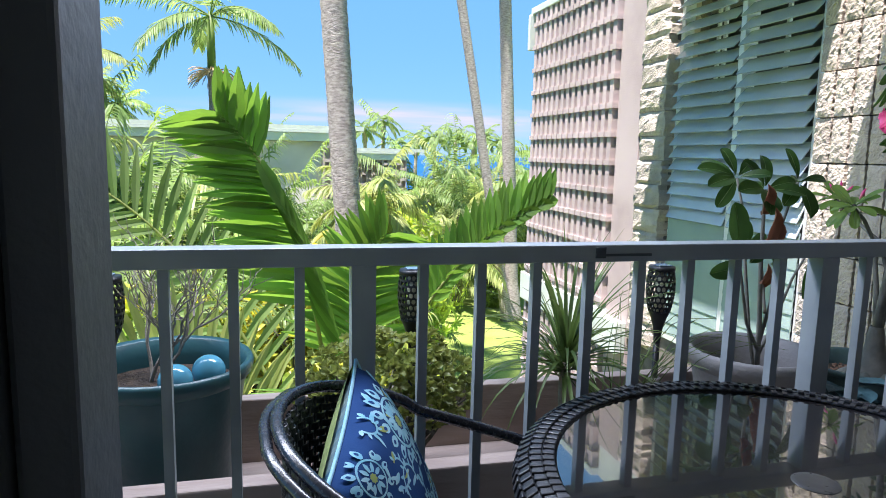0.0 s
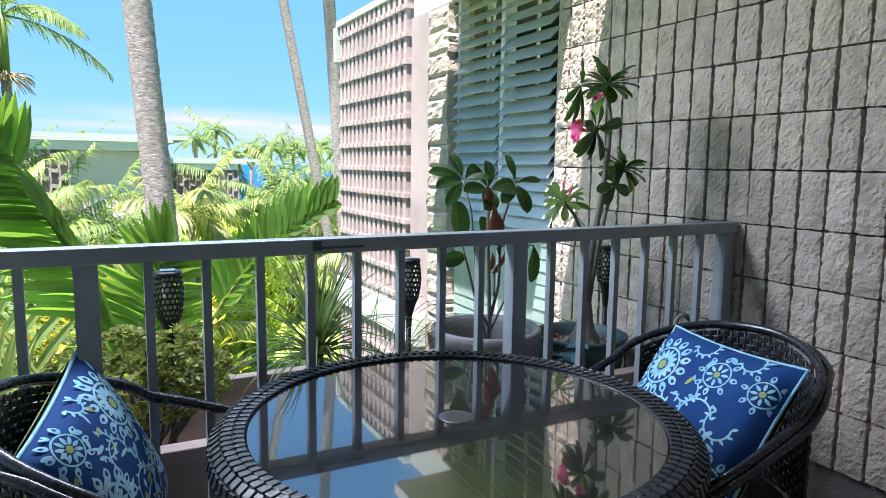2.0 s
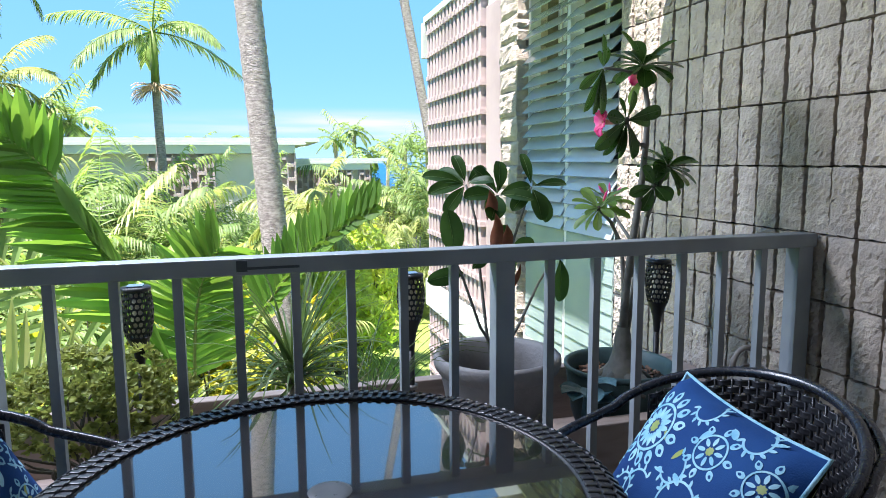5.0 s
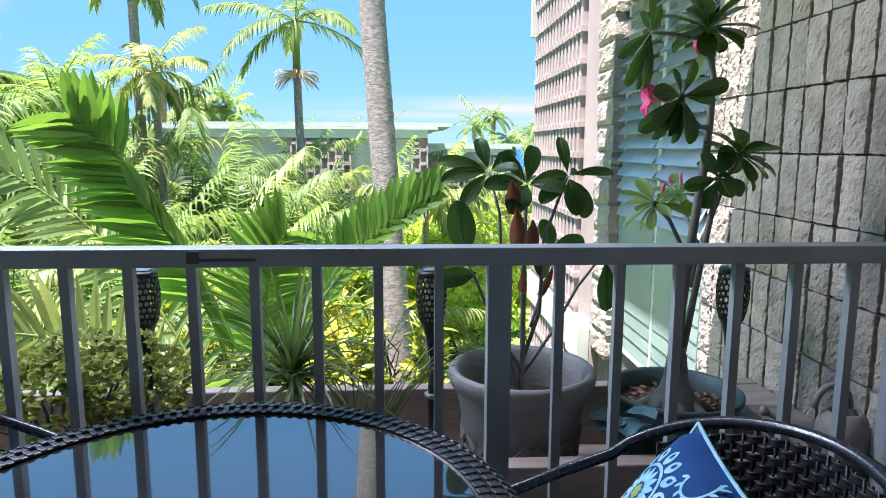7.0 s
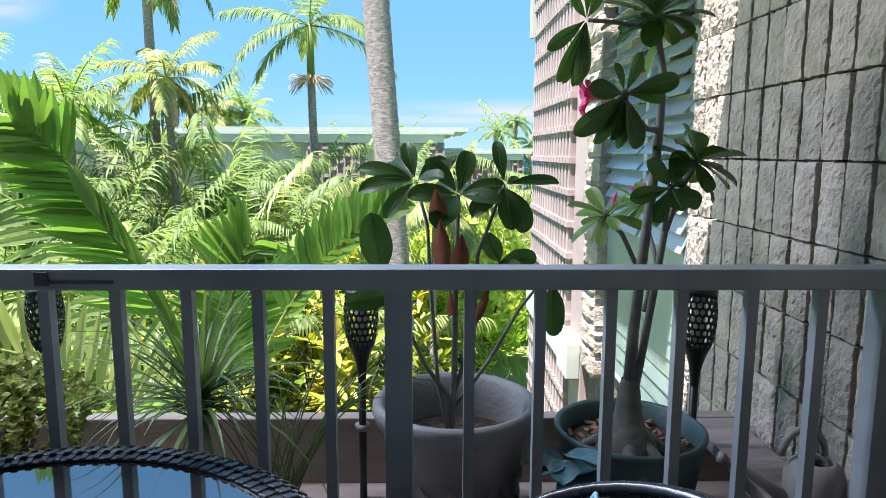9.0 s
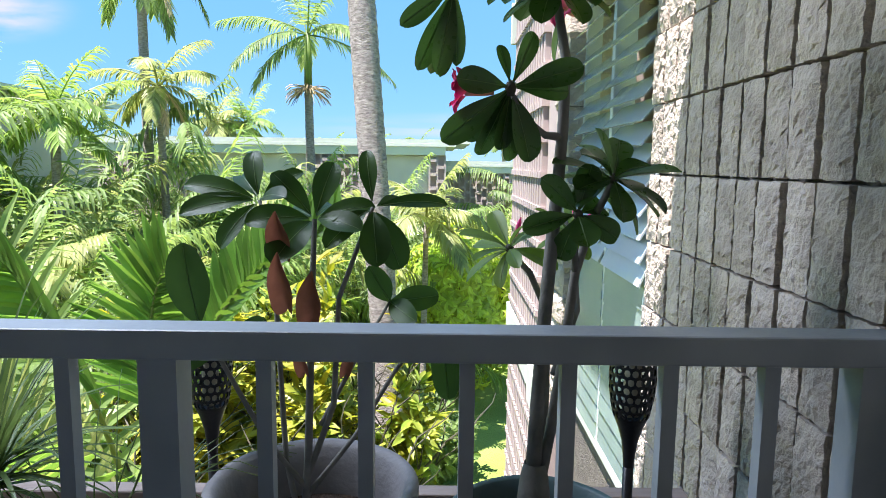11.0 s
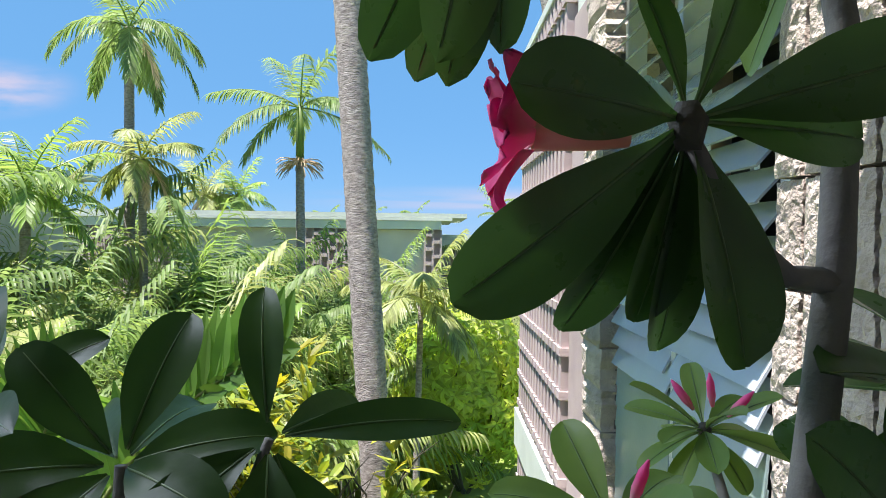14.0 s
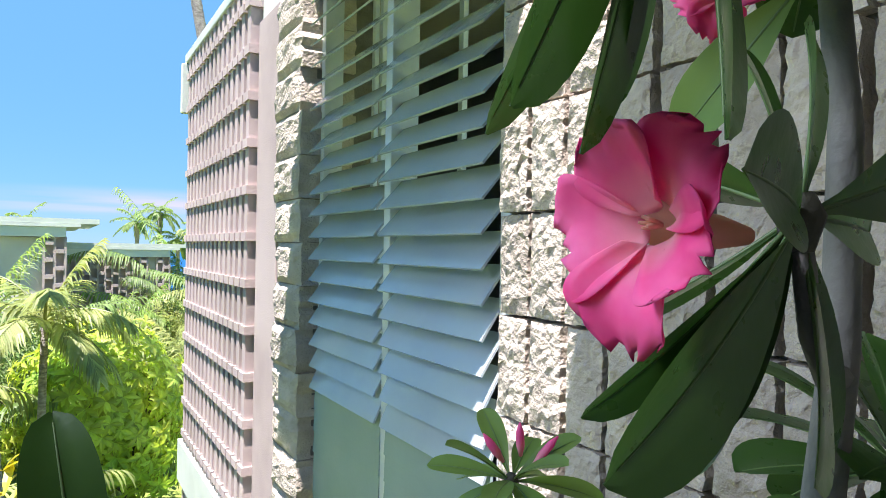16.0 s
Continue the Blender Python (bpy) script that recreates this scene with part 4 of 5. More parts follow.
def rosette(c, axis, n, ln, wd, mat, seed, lo=-0.5, hi=0.9):
    rn = random.Random(seed)
    axis = Vector(axis).normalized()
    s = axis.cross(Vector((0.3, 0.9, 0.1))).normalized()
    t = axis.cross(s)
    part("stem_tip", Geo().tube([Vector(c) - axis * .012, Vector(c), Vector(c) + axis * .008], [.007, .009, .005], 8), M_STEMDARK, rose, smooth=True)
    for k in range(n):
        a = k * 2.4 + rn.uniform(-.25, .25)
        h = hi + (lo - hi) * k / max(1, n - 1)
        w = (s * math.cos(a) + t * math.sin(a)) * math.sqrt(max(0.05, 1 - h * h * 0.8)) + axis * h
        l = ln * rn.uniform(0.75, 1.08)
        leaf_part(Geo().leaf(Vector(c) + w * 0.006, w, axis, l, wd * rn.uniform(.85, 1.1), rn.uniform(.3, .75), 0.22, 0.68, 12, 0.012, 1.15), mat, rose, smooth=True)


for way, ln, wd in (((-.77, -.18, -.64), .142, .054), ((-.86, -.5, .1), .095, .05), ((-.22, .1, 1), .07, .026), ((.42, .1, .9), .10, .036), ((1, -.2, .28), .12, .05),
                    ((.95, .1, -.02), .10, .042), ((-.08, .2, -1), .105, .04), ((.36, -.02, -1), .125, .058), ((.15, .55, -.9), .12, .045), ((-.3, .7, -.6), .1, .04), ((-.35, .3, -.9), .13, .04), ((-.55, .3, -.75), .12, .036), ((.1, .3, -.95), .13, .042), ((-.4, .4, -.8), .09, .036), ((.1, .7, .3), .08, .036)):
    leaf_part(Geo().leaf(Vector((-.526, .082, 1.412)) + Vector(way) * .006, way, (.38, -.92, .1), ln * .95, wd * .88, .3, .26, .7, 12, .008, 1.2), L_ADEN, rose, smooth=True)
part("stem_tip", Geo().tube([(-.525, .083, 1.398), (-.526, .082, 1.412), (-.527, .081, 1.421)], [.006, .010, .005], 8), M_STEMDARK, rose, smooth=True)
rosette((-.455, .115, 1.582), (0, -.2, 1), 22, .118, .050, L_ADEN, 2, -.5)
top = Vector((-.618, .066, 1.565))
for tip, wd in (((-.672, .066, 1.435), .048), ((-.636, .078, 1.427), .046), ((-.652, .108, 1.434), .044), ((-.610, .092, 1.446), .042), ((-.640, .022, 1.426), .05), ((-.70, .05, 1.50), .042), ((-.66, .02, 1.60), .038), ((-.62, .06, 1.66), .036), ((-.58, .10, 1.63), .036)):
    way = Vector(tip) - top
    leaf_part(Geo().leaf(top + way * .06, way, (.5, -.85, .1), way.length * .95, wd * .76, .12, .2, .66, 12, .01, 1.15), L_ADEN, rose, smooth=True)
leaf_part(Geo().leaf((-.437, .135, 1.545), (-.03, .75, -.65), (-1, -.3, .2), .115, .045, .12, .2, .66, 12, .01, 1.15), L_ADENLIGHT, rose, smooth=True)
rosette((-.343, .128, 1.268), (.3, -.3, 1), 18, .108, .050, L_ADEN, 4, -.6)
rosette((-.405, .108, 1.208), (-.1, -.8, .3), 8, .09, .046, L_ADEN, 8, -.6)
# farther rosettes, sunlit by their lighter leaf colour
rosette((-.5, .288, 1.125), (-.5, -.3, 1), 14, .10, .036, L_ADENLIGHT, 5, -.6)
rosette((-.33, .535, 1.135), (-.3, -.2, 1), 15, .095, .032, L_ADENLIGHT, 6, -.5)


def flower(c, face, r, seed):
    """Trumpet flower with five frilled petals."""
    rn = random.Random(seed)
    f = Vector(face).normalized()
    s = f.cross(Vector((0, 0, 1))).normalized()
    t = s.cross(f)
    c = Vector(c)
    o = thing("desert_rose_flower", "bright pink frilled desert rose blossom with pale throat", "flower", tuple(c), "flowers on the desert rose")
    for k, (size, curl, wide) in enumerate(((1.12, .25, .62), (.95, -.1, .58), (1.05, .3, .66), (.98, .05, .6), (1.3, .45, .52))):
        a = k * 2 * math.pi / 5 - .15 + rn.uniform(-.12, .12)
        out, across = s * math.cos(a) + t * math.sin(a), t * math.cos(a) - s * math.sin(a)
        rows = []
        for i in range(15):
            q = i / 14
            half = r * wide * size * (0.30 + 0.85 * math.sin(math.pi * min(1, .05 + .72 * q)) ** 1.1) * (1 if q < .86 else 1 - 1.9 * (q - .86))
            row = []
            for j in range(13):
                u = -1 + j / 6
                edge = q ** 2 * (.4 + .6 * u * u)
                rad = size * r * (0.20 + 1.0 * q - .10 * u * u * q) * (1 + .07 * math.sin(11 * u + 2 * k) * q * q)
                lift = .62 * r * math.sin(q * 1.7) - curl * r * q ** 3 + .13 * r * math.sin(u * 6.5 + q * 4 + 1.7 * k) * edge + .06 * r * math.sin(u * 15 + k) * edge + .30 * r * u * u * (1 - .5 * q) + .05 * r * u
                row.append(out * rad + across * half * u + f * lift)
            rows.append(row)
        petal = part("petal", Geo().grid(rows), L_PETAL, o, smooth=True)
        body = petal.modifiers.new("thick", 'SOLIDIFY')
        body.thickness = 0.0005
    for k in range(5):
        d = (f + (s * math.cos(k * 1.257) + t * math.sin(k * 1.257)) * .22) * r * .34
        part("stamen", Geo().tube([f * r * .05, d * .6, d], [.0012, .001, .0006], 5), L_THROAT, o, smooth=True)
    tube_pts = [-f * r * 1.5, -f * r * 0.9, -f * r * .3, f * r * .03]
    part("throat", Geo().tube(tube_pts, [r * .12, r * .22, r * .26, r * .30], 12, False), L_THROAT, o, "pale yellow-pink throat", smooth=True)
    return o


L_THROAT = leafmat("flower_throat", (0.70, 0.35, 0.28), (0.72, 0.45, 0.30), 0.3, 0.5, scale=30, tint=1.2)
flower((-.597, .088, 1.406), (-1, .02, .06), .030, 1)
for p, d in (((-.325, .525, 1.165), (-.2, -.2, 1)), ((-.345, .53, 1.16), (-.6, .1, .8)), ((-.31, .52, 1.155), (.5, -.3, .7)), ((-.49, .28, 1.15), (.2, -.3, .9))):
    d = Vector(d).normalized()
    bud = thing("flower_bud", "slim pink desert rose bud", "flower bud", p, "buds on the desert rose")
    part("bud", Geo().tube([(0, 0, 0), d * .014, d * .03, d * .042], [.002, .005, .0045, .001], 8), L_PETAL, bud, smooth=True)
flower((-.42, .20, 1.56), (-.6, -.5, .2), .022, 3)

jade = thing("jade_bush", "dense rounded succulent bush with olive-green rosettes", "plant", (-2.10, 0.26, 0.62))
jg = Geo()
for k in range(640):
    a, b = rnd.uniform(0, 6.28), rnd.uniform(-.5, 1)
    rr = math.sqrt(max(0, 1 - b * b))
    n = Vector((rr * math.cos(a), rr * math.sin(a), b))
    bumpy = 0.85 + 0.3 * noise.noise(n * 2.3)
    c = Vector((n.x * .24, n.y * .19, n.z * .19)) * bumpy
    for j in range(5):
        w = (n + Vector((rnd.uniform(-.9, .9), rnd.uniform(-.9, .9), rnd.uniform(-.6, .9)))).normalized()
        jg.leaf(c, w, n, .027, .016, .3, .3, .6, 3)
jade.matrix_world = pose(-2.10, 0.26, 0.60) @ Matrix.Diagonal((1.08, 1.0, .9, 1))
part("leaves", jg, L_JADE, jade, smooth=True)
for k in range(14):
    jb = Geo()
    branch(jb, (rnd.uniform(-.05, .05), rnd.uniform(-.05, .05), -.32), Vector((rnd.uniform(-.6, .6), rnd.uniform(-.5, .5), 1)), .24, .01, 1, rnd)
    part("branch", jb, M_STEMDARK, jade)

pony = thing("ponytail_plant", "spiky strap-leaved plant with long arching blades in the planter", "plant", (-1.545, 0.27, 0.295))
part("trunk", Geo().tube([(0, 0, 0), (0.005, 0, 0.2), (0, 0, 0.35)], [.025, .02, .017], 10), M_TWIG, pony, smooth=True)
pg = Geo()
for k in range(95):
    a = rnd.uniform(0, 6.28)
    e = rnd.uniform(.05, 1.4)
    d = Vector((math.cos(a) * math.cos(e), math.sin(a) * math.cos(e) * .8, math.sin(e)))
    ln = rnd.uniform(.28, .5)
    p0, rows = Vector((0, 0, .34 + rnd.uniform(-.04, .03))), []
    side = d.cross(Vector((0, 0, 1))).normalized()
    for i in range(8):
        t = i / 7
        w = .007 * (1 - t ** 1.5) + .0006
        rows.append([p0 - side * w, p0 + Vector((0, 0, -w * .5)), p0 + side * w])
        d = (d + Vector((0, 0, -1)) * (.10 + .28 * t * (1.3 - e / 1.6))).normalized()
        p0 = p0 + d * ln / 7
    pg.grid(rows)
part("leaves", pg, L_SPIDER, pony, smooth=True)
gr = thing("trailing_grass", "thin brown-green arching grass stems beside the pots", "plant", (-1.35, 0.30, 0.295))
gg = Geo()
for k in range(30):
    a = rnd.uniform(0, 6.28)
    pts, p0, d = [], Vector((rnd.uniform(-.06, .06), rnd.uniform(-.05, .05), 0)), Vector((.45 * math.cos(a), .35 * math.sin(a), 1))
    for i in range(9):
        pts.append(p0.copy())
        d = (d.normalized() + Vector((0, 0, -1)) * (.02 + .05 * i)).normalized()
        p0 = p0 + d * rnd.uniform(.06, .1)
    gg.tube(pts, [.0028 - .00025 * i for i in range(9)], 4, False)
part("stems", gg, L_SPIDER, gr)

# ---- garden ----
ground = structure("ground", Geo().grid([[(-900, -60, GZ), (900, -60, GZ)], [(-900, 60, GZ), (900, 60, GZ)], [(-900, 90, -12.2), (900, 90, -12.2)], [(-900, 120, -12.4), (900, 120, -12.4)]]), M_LAWN, "sunlit green lawn of the garden", "ground")
structure("water", Geo().grid([[(-4000, 110, -12.0), (4000, 110, -12.0)], [(-4000, 4500, -12.0), (4000, 4500, -12.0)]]), M_SEA, "blue ocean at the horizon", "water")
bed = structure("garden_bed", Geo().grid([[(x + .35 * noise.noise(Vector((x, j, 3))), (2.2, 8.4)[j] + .5 * noise.noise(Vector((x * .8, j * 9, 1))), GZ + .02) for x in [-14 + 12.6 * i / 30 for i in range(31)]] for j in range(2)]), M_GARDENBED, "dark mulched garden bed under the shrubs", "garden bed")


def palm(at, height, lean, crown, n, mat, trunk_r, label, leaf=.55, seed=1, dead=0, flowers=False, shaft=False, droop=1.1, nleaf=30, bend=0.0, lw=.045):
    rn = random.Random(seed)
    t = thing("palm_tree", label, "palm tree", at)
    pts = [Vector((lean[0] * s + bend * math.sin(math.pi * s), lean[1] * s, height * s)) for s in (i / 14 for i in range(15))]
    tr = Geo()
    dense, rad = [], []
    m = int(height / 0.09)
    for i in range(m + 1):
        s = i / m * 14
        k = min(int(s), 13)
        dense.append(pts[k].lerp(pts[k + 1], s - k))
        rad.append(trunk_r * (1.12 - 0.3 * i / m + (.5 * (1 - i / (m * .06)) if i < m * .06 else 0)) * (1.03 if i % 2 else 0.975))
    tr.tube(dense, rad, 14)
    part("trunk", tr, M_BARK, t, smooth=True)
    top = pts[-1]
    if shaft:
        part("crownshaft", Geo().tube([top - Vector((0, 0, .1)), top + Vector((0, 0, .55)), top + Vector((0, 0, 1.15))], [trunk_r * .85, trunk_r * .8, trunk_r * .45], 12), L_FROND2, t, smooth=True)
        top = top + Vector((0, 0, 1.05))
    g = Geo()
    for k in range(n):
        a = k * 2.399 + rn.uniform(-.2, .2)
        e = 1.25 - 1.5 * (k / n) ** .9
        g.frond(top, (math.cos(a) * math.cos(e), math.sin(a) * math.cos(e), math.sin(e)), crown * rn.uniform(.85, 1.1), droop * rn.uniform(.7, 1.2), nleaf, leaf, lw, 1.25, .85, .12, rn, rib=.02, seg=2)
    part("crown", g, mat, t)
    if dead:
        g = Geo()
        for k in range(dead):
            a = rn.uniform(0, 6.28)
            g.frond(top, (math.cos(a) * .5, math.sin(a) * .5, -.3), crown * .8, 1.6, 18, leaf * .7, .04, .9, .5, .1, rn, seg=2)
        part("dry_fronds", g, L_DEADFROND, t, "hanging dry brown fronds")
    if flowers:
        g = Geo()
        for k in range(70):
            a, e = rn.uniform(0, 6.28), rn.uniform(-.5, .25)
            d = Vector((math.cos(a), math.sin(a), e))
            p0 = pts[-1] - Vector((0, 0, .12))
            g.tube([p0, p0 + d * .25, p0 + d * .42 + Vector((0, 0, -.05)), p0 + d * .52 + Vector((0, 0, -.14))], [.012, .012, .010, .006], 4, False)
        part("flower_spray", g, L_DEADFROND, t, "cream flower spray under the crown")
    return t


palm((-1.212, 7.4, GZ), 20.0, (-1.41, 0), 2.0, 9, L_FROND, .168, "tall coconut palm with grey ringed trunk", seed=3, bend=0.0)
palm((-3.62, 14.5, GZ), 6.0, (-.1, 0), 2.1, 10, L_FROND2, .11, "slender palm with cream flower spray under its crown", .52, 4, flowers=True, shaft=True, nleaf=38, lw=.05, droop=1.2)
palm((-5.95, 12, GZ), 5.6, (-.15, 0), 1.35, 13, L_FRONDY, .08, "yellowish palm with hanging dry fronds", .42, 5, dead=2, droop=1.5)
palm((-6.75, 13, GZ), 8.3, (-.05, 0), 1.75, 12, L_FROND2, .11, "tall thin palm with a bare trunk", .5, 6, nleaf=36, lw=.05, droop=2.0, dead=1)
palm((-7.75, 20, GZ), 5.4, (0, 0), 1.5, 14, L_FRONDY, .12, "low palm with drooping yellow fronds by the roof", .5, 7, dead=2)
palm((-6.94, 20.5, GZ), 5.4, (0, 0), 1.3, 12, L_FROND, .12, "low palm beside the far roof", .5, 8)
palm((3.33, 14, GZ), 17.0, (-3.19, 0), 2.4, 14, L_FROND, .11, "tall leaning coconut palm beyond the lawn", .6, 9)
palm((3.5, 14.1, GZ), 17.0, (-1.09, 0), 2.4, 14, L_FROND, .15, "tall straight coconut palm beyond the lawn", .6, 10)
palm((-9.0, 10.3, GZ), 5.0, (0, 0), 1.5, 14, L_FROND, .09, "palm beside the near roof", .45, 11)
palm((-7.1, 10.2, GZ), 4.9, (0, 0), 1.4, 14, L_FROND, .09, "feathery palm in the garden", .45, 12)
for i, (x, z) in enumerate(((3.3, 2.6), (4.4, 3.2), (6.6, 2.1), (7.7, 2.3), (9.2, 2.3), (11.2, 2.4), (10.3, 2.0), (5.4, 1.7), (-5.2, 2.3), (-1.9, 2.4), (12.4, 2.2), (-8.0, 2.2))):
    palm((x, 40 + (i % 3), -5.0), z + 5.0, (.2 * (i % 3 - 1), 0), 1.55, 12, L_FROND2, .13, "distant coconut palm near the shore", .4, 30 + i, nleaf=22, droop=1.6, lw=.07)


def areca(at, h, n, mat, seed, label="clump of feathery areca palm fronds", width=.062, leaf=.72, wide=.6, droop=1.7, nl=42):
    rn = random.Random(seed)
    t = thing("areca_palm", label, "palm clump", at)
    g = Geo()
    for k in range(n):
        a = k * 2.399 + rn.uniform(-.3, .3)
        e = rn.uniform(.85, 1.45)
        b = Vector((rn.uniform(-.25, .25), rn.uniform(-.25, .25), 0))
        d = Vector((math.cos(a) * wide * math.cos(e) * 1.6, math.sin(a) * wide * math.cos(e) * 1.6, math.sin(e)))
        g.frond(b, d, h * rn.uniform(.6, 1.1), droop * rn.uniform(.75, 1.35), nl, leaf, width, 2.1, .75, .34, rn, rib=.018, seg=3)
    part("fronds", g, mat, t)
    for k in range(6):
        a = rn.uniform(0, 6.28)
        part("stem", Geo().tube([(.1 * math.cos(a), .1 * math.sin(a), -.02), (.16 * math.cos(a), .16 * math.sin(a), h * .22), (.25 * math.cos(a), .25 * math.sin(a), h * .42)], [.035, .03, .02], 8), M_STEM, t)
    return t


protos = [areca((-4.2, 9.2, GZ), 5.2, 20, L_FROND, 50), areca((-6.2, 8.0, GZ), 6.2, 20, L_FROND2, 51), areca((-5.0, 11.5, GZ), 6.0, 20, L_FRONDY, 52)]
SPOTS = ((-3.6, 11.0, .9), (-2.6, 13.5, .86), (-7.8, 8.8, 1.15), (-7.2, 6.6, 1.1), (-5.2, 6.8, .85), (-8.8, 11.0, 1.2), (-3.4, 13.0, .94), (-6.4, 14.5, 1.12),
         (-2.0, 15.5, .86), (-.2, 16.0, .74), (1.4, 20.8, .6), (3.0, 21.8, .6), (-4.6, 15.5, 1.02), (-9.8, 14.5, 1.25), (-8.0, 16.2, 1.15), (-3.0, 16.4, .94),
         (5.4, 19.5, .62), (.9, 17.0, .68), (-11.5, 12.0, 1.2), (-10.5, 7.5, 1.2), (6.0, 22, .7), (.6, 20.5, .62), (-4.0, 7.4, .72), (-3.2, 8.8, .72), (-6.2, 10.0, 1.0),
         (-5.4, 4.8, .8), (-6.6, 5.2, .95), (-4.4, 5.6, .7), (-9.6, 8.9, 1.1), (-8.4, 9.6, 1.1), (-5.6, 13.2, 1.0), (-7.3, 12.2, 1.1), (2.4, 16.6, .6), (-1.6, 13.6, .7), (-4.4, 13.6, .98), (-7.4, 14.2, 1.18), (-5.6, 16.8, 1.08), (-2.2, 12.0, .78), (2.6, 16.4, .64), (-.6, 14.6, .68), (4.4, 22.5, .78), (6.0, 23.5, .8), (7.6, 22.8, .78), (9.2, 24, .82), (3.9, 20.4, .68),
         (-9.0, 17.2, 1.05), (-7.0, 17.0, 1.0), (-5.0, 17.3, .95), (-3.8, 17.2, .86), (-2.0, 17.3, .8), (-1.0, 16.8, .76), (-6.0, 15.4, 1.0), (-4.0, 14.6, .95), (11.0, 23.0, .8), (3.3, 23.4, .74), (3.7, 25.5, .8), (5.2, 24.8, .8), (6.8, 25.5, .8), (4.9, 21.0, .7))
for i, (x, y, s) in enumerate(SPOTS):
    src = protos[i % 3]
    s *= .92 if y > 10 and x < -1 else 1.36 if x > 2.5 else .9
    src.scale = (s, s, s * (1.06 if i % 2 else .95))
    o = copy_thing(src, pose(x, y, GZ, 0, 0, i * 67))
    src.scale = (1, 1, 1)
palm((-.92, 9.2, GZ), 3.35, (.05, 0), 1.15, 14, L_FRONDY, .05, "small slender palm in front of the round bush", .42, 71, nleaf=26, droop=1.3, lw=.05)

# near palm whose large leaves reach the railing
near_palm = thing("near_palm", "large-leaved palm with broad glossy fronds close to the railing", "palm", (-2.1, 2.1, GZ))
part("trunk", Geo().tube([(0, 0, 0), (.02, -.05, 1.2), (.02, -.1, 2.2)], [.07, .06, .05], 12), M_STEM, near_palm, smooth=True)
O = Vector((2.1, -2.1, -GZ))


def big_frond(name, p0, p1, p2, n, leaf, width, hang, seed, mat, start=0.1, ups=0.5, under=(1.0, 0.0)):
    """A frond along a bent rib from p0 over p1 to p2."""
    rn = random.Random(seed)
    p0, p1, p2 = Vector(p0) + O, Vector(p1) + O, Vector(p2) + O
    g = Geo()
    pts = [p0 * (1 - s) ** 2 + p1 * 2 * s * (1 - s) + p2 * s * s for s in (i / 20 for i in range(21))]
    for k in range(n):
        t = start + (1 - start) * k / (n - 1)
        i = min(int(t * 20), 19)
        q = pts[i].lerp(pts[i + 1], t * 20 - i)
        dd = (pts[i + 1] - pts[i]).normalized()
        side = dd.cross(Vector((0, -1, .15))).normalized()
        up = side.cross(dd)
        ln = leaf * (.55 + .45 * math.sin(math.pi * min(1, .25 + .65 * t))) * rn.uniform(.9, 1.08)
        for s in (-1, 1):
            w = side * s + dd * (.45 + .7 * t ** 2) + up * rn.uniform(-.15, .2) + Vector((0, 0, ups * .3))
            if s > 0 and under[1] and t < .8:
                w = side * .45 + dd * .1 + Vector((0, 0, -under[1]))
            g.blade(q, w, up, ln * (under[0] if s > 0 else 1), width * rn.uniform(.85, 1.1), hang * rn.uniform(.5, 1.3))
    fr = part(name, g, mat, near_palm)
    part("rib", Geo().tube(pts, [.014 - .0005 * i for i in range(21)], 6), L_FRONDY, fr, smooth=True)


big_frond("frond", (-2.12, 2.0, -.3), (-2.22, 1.6, 1.05), (-2.62, 1.38, 1.40), 30, .40, .066, .3, 1, L_NEAR, start=.35, under=(.85, .9))
big_frond("frond", (-2.0, 1.9, -.4), (-1.72, 1.65, .75), (-1.08, 1.58, 1.04), 20, .27, .064, .05, 2, L_NEAR, start=.5, ups=2.0, under=(.4, 0.0))
big_frond("frond", (-2.0, 2.1, -.4), (-2.05, 2.0, .6), (-1.85, 1.9, .82), 24, .38, .06, .4, 3, L_NEAR, start=.3)
big_frond("frond", (-2.2, 2.1, -.5), (-2.9, 1.9, .5), (-3.4, 1.6, .35), 26, .42, .05, .5, 4, L_FRONDY)
big_frond("frond", (-2.1, 2.0, -.6), (-2.35, 1.4, .35), (-2.25, 1.0, .25), 22, .36, .05, .3, 5, L_NEAR)
big_frond("frond", (-2.2, 2.2, -.6), (-2.8, 2.4, .9), (-3.6, 2.3, 1.2), 28, .45, .05, .5, 7, L_FROND2)


def leafy(name, label, at, size, count, ln, wd, mat, seed, up=.3, cat="shrub", droop=.5):
    """A shrub: branches and many single leaves on a lumpy outline."""
    rn = random.Random(seed)
    t = thing(name, label, cat, at)
    g = Geo()
    for k in range(count):
        a, b = rn.uniform(0, 6.28), rn.uniform(-.75, 1)
        rr = math.sqrt(1 - b * b)
        n = Vector((rr * math.cos(a), rr * math.sin(a), b))
        s = (.72 + .5 * noise.noise(n * 2.1 + Vector((seed, 0, 0)))) * rn.uniform(.78, 1.1)
        c = Vector((n.x * size[0], n.y * size[1], n.z * size[2] + size[2])) * s
        for j in range(4):
            w = n * .7 + Vector((rn.uniform(-1, 1), rn.uniform(-1, 1), rn.uniform(-.6, .9)))
            g.leaf(c, w, n + Vector((0, 0, up)), ln * rn.uniform(.7, 1.2), wd, droop, .2, .5, 3)
    part("foliage", g, mat, t)
    b = Geo()
    for k in range(5):
        branch(b, (rn.uniform(-.1, .1), rn.uniform(-.1, .1), -.02), Vector((rn.uniform(-.5, .5), rn.uniform(-.5, .5), 1)), size[2] * .9, .03, 2, rn)
    part("branch_frame", b, M_STEMDARK, t)
    return t


